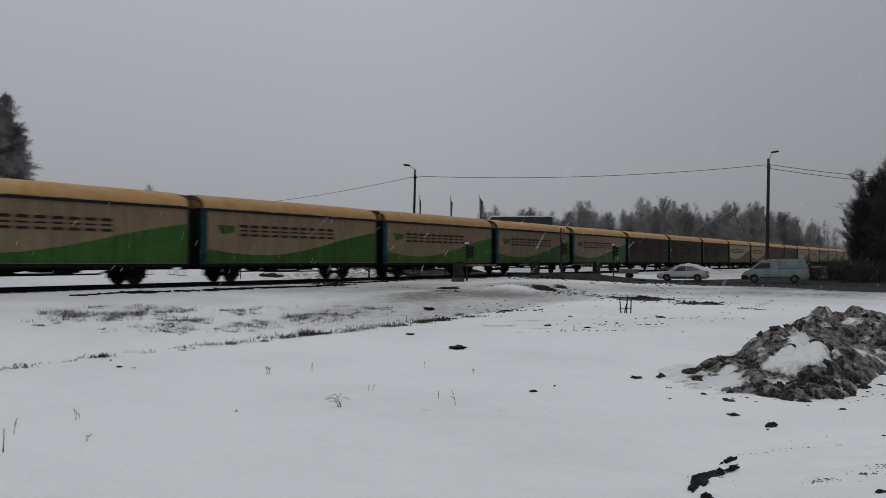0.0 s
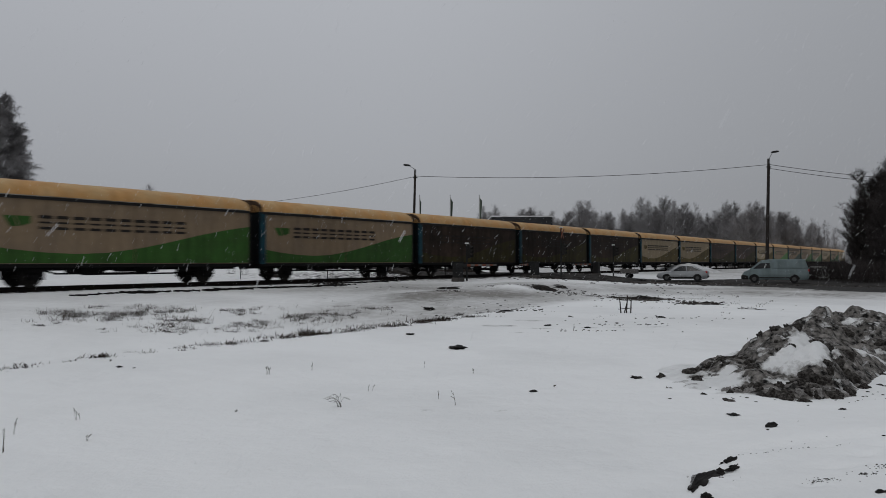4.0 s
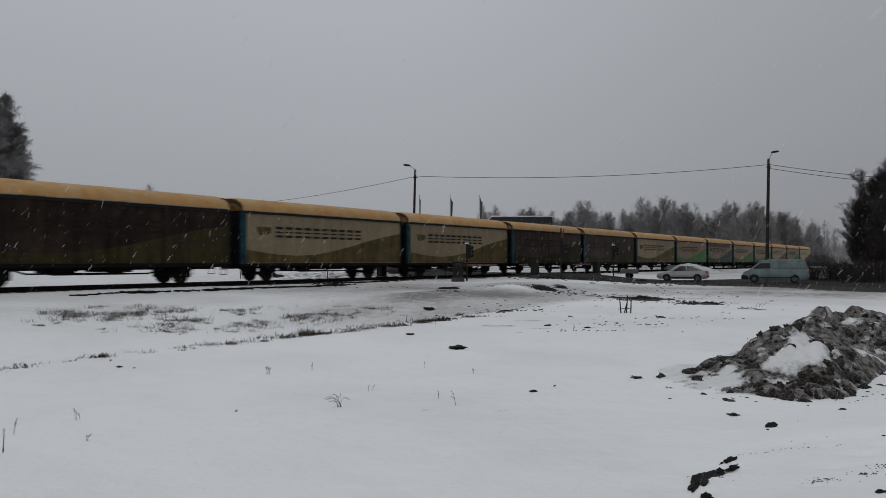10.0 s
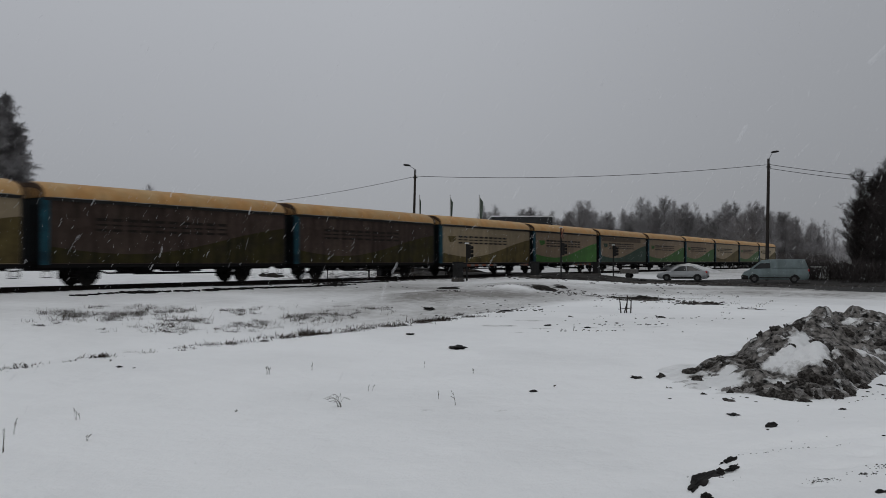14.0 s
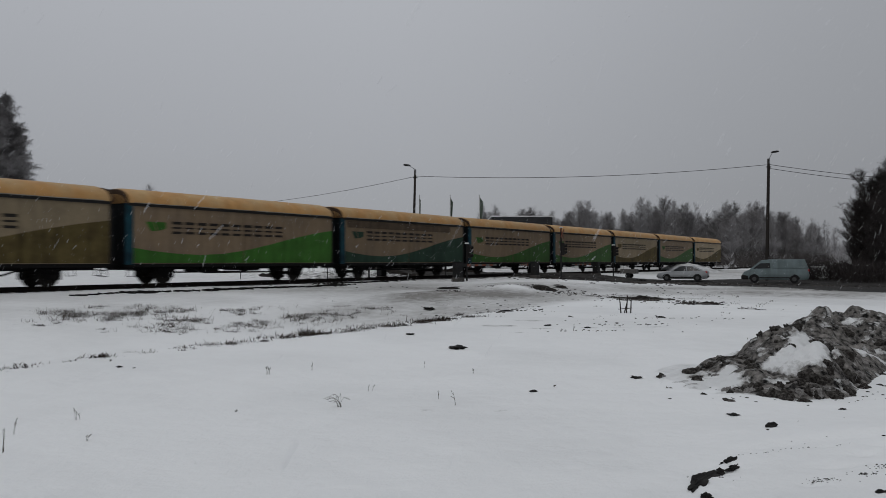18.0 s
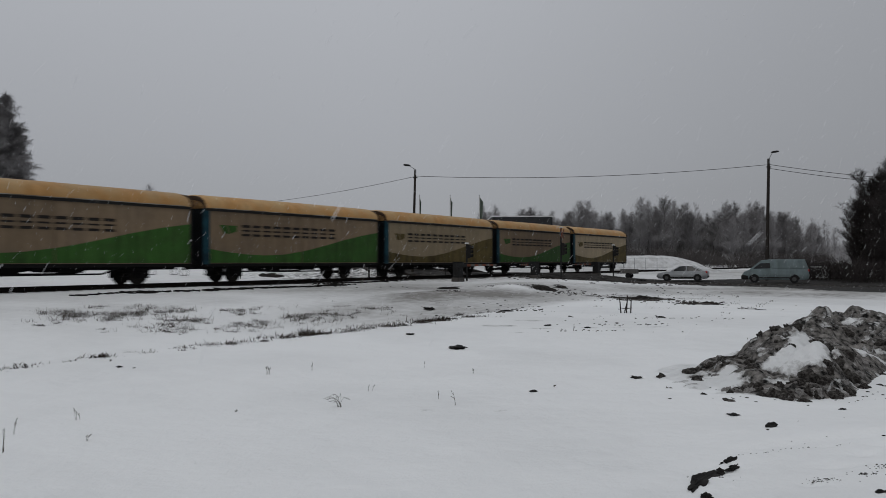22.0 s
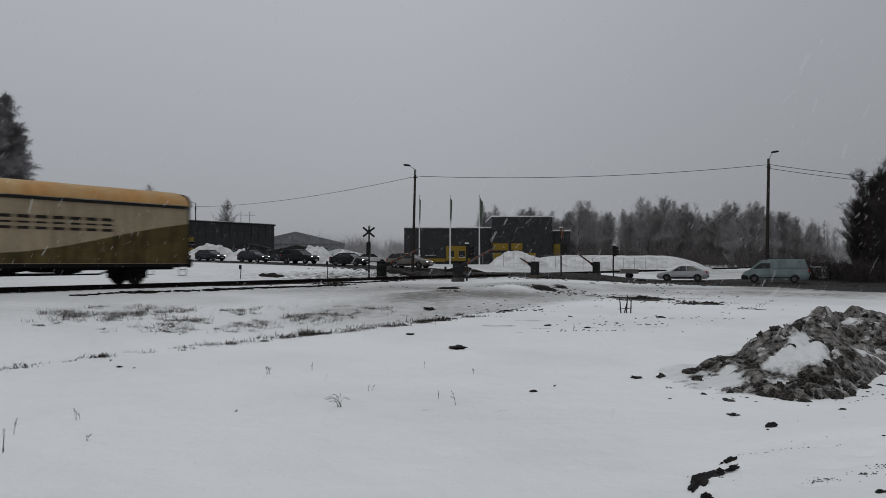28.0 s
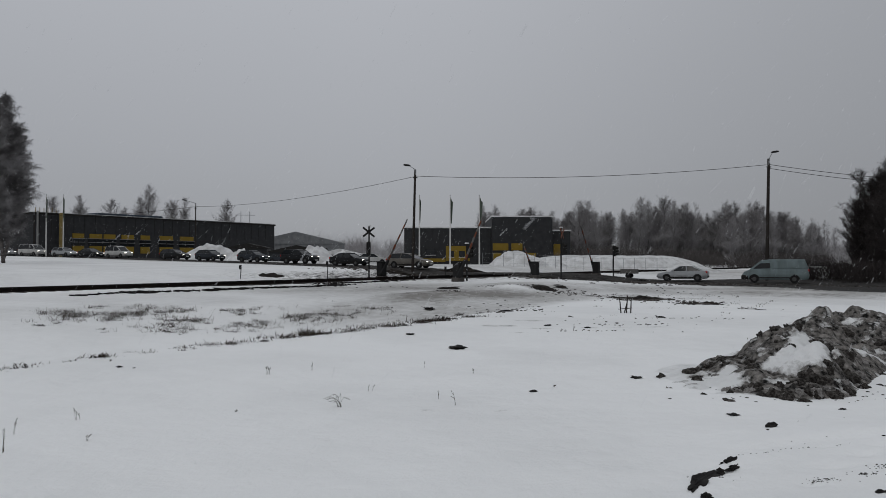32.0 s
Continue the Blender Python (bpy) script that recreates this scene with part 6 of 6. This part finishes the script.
SNOWFALL = [(snowfall(31, 40000, (-1.5, -.2, -2.7), 2.0, 25), (-1.5, -.2, -2.7)), (snowfall(32, 30000, (-2.3, .2, -2.3), 2.0, 25), (-2.3, .2, -2.3)), (snowfall(33, 20000, (-.9, 0, -3.1), 2.0, 25), (-.9, 0, -3.1)),
            (snowfall(34, 90000, (-1.6, 0, -2.6), 30, 85, 60, 10.0, .007, .008), (-1.6, 0, -2.6))]


# ---- what moves ----
def motions():
    # tail of the train along the track, in seconds and metres
    tail = [(0, 406.95), (3, 367.85), (6, 328.7), (13, 237.5), (19, 159.3), (25, 82.3), (28, 44.1), (32, -6.9)]
    for k, w in enumerate(TRAIN):
        rows = []
        for t, s in tail:
            p = at(s - 0.45 - LB / ALONG - k * PITCH, TRACK_U)
            rows.append((t, pose(p.x, p.y, RAIL_Z, 0, 0, TURN)))
        walk(w, rows)
    # wheels roll at 0.46 m radius; every wheelset at the same end of its wagon turns alike
    lead = {}
    for wagon_ in TRAIN:
        for w in wagon_.children:
            if not w.name.startswith("wheelset"):
                continue
            end = w.location.x > LB / 2
            if end not in lead:
                x, y, z = w.location
                rows, angle, last = [], 0.0, None
                for k in range(961):
                    s = float(np.interp(k / 30, [r[0] for r in tail], [r[1] for r in tail])) * ALONG
                    angle -= (last - s) / 0.46 * 180 / math.pi if last is not None else 0.0
                    last = s
                    rows.append((k / 30, pose(x, y, z, 0, angle % 360, 0)))
                walk(w, rows)
                lead[end] = w.animation_data
            else:
                w.animation_data_create()
                w.animation_data.action = lead[end].action
                w.animation_data.action_slot = lead[end].action_slot
    # booms lie across the road while the train passes, then rise; degrees
    rise = [(0, 0), (26.2, 0), (27.5, 12), (28, 17), (29, 26), (30, 36), (31, 46), (32, 54)]
    for arm in BOOMS:
        x, y, z = arm.location
        walk(arm, [(t, pose(x, y, z, 0, -a, 0)) for t, a in rise])
    for flakes, d in SNOWFALL:
        walk(flakes, [(t, pose(d[0] * t, d[1] * t, d[2] * t)) for t in (0, 8, 16, 24, 32)])
    # flags stir a little in the wind
    for k, flag in enumerate(FLAGS):
        x, y, z = flag.location
        walk(flag, [(t, pose(x, y, z, 0, 0, 25 * math.sin(1.7 * t + 2 * k) + 20 * math.sin(0.6 * t + k))) for t in np.arange(0, 32.1, 0.5)])


motions()
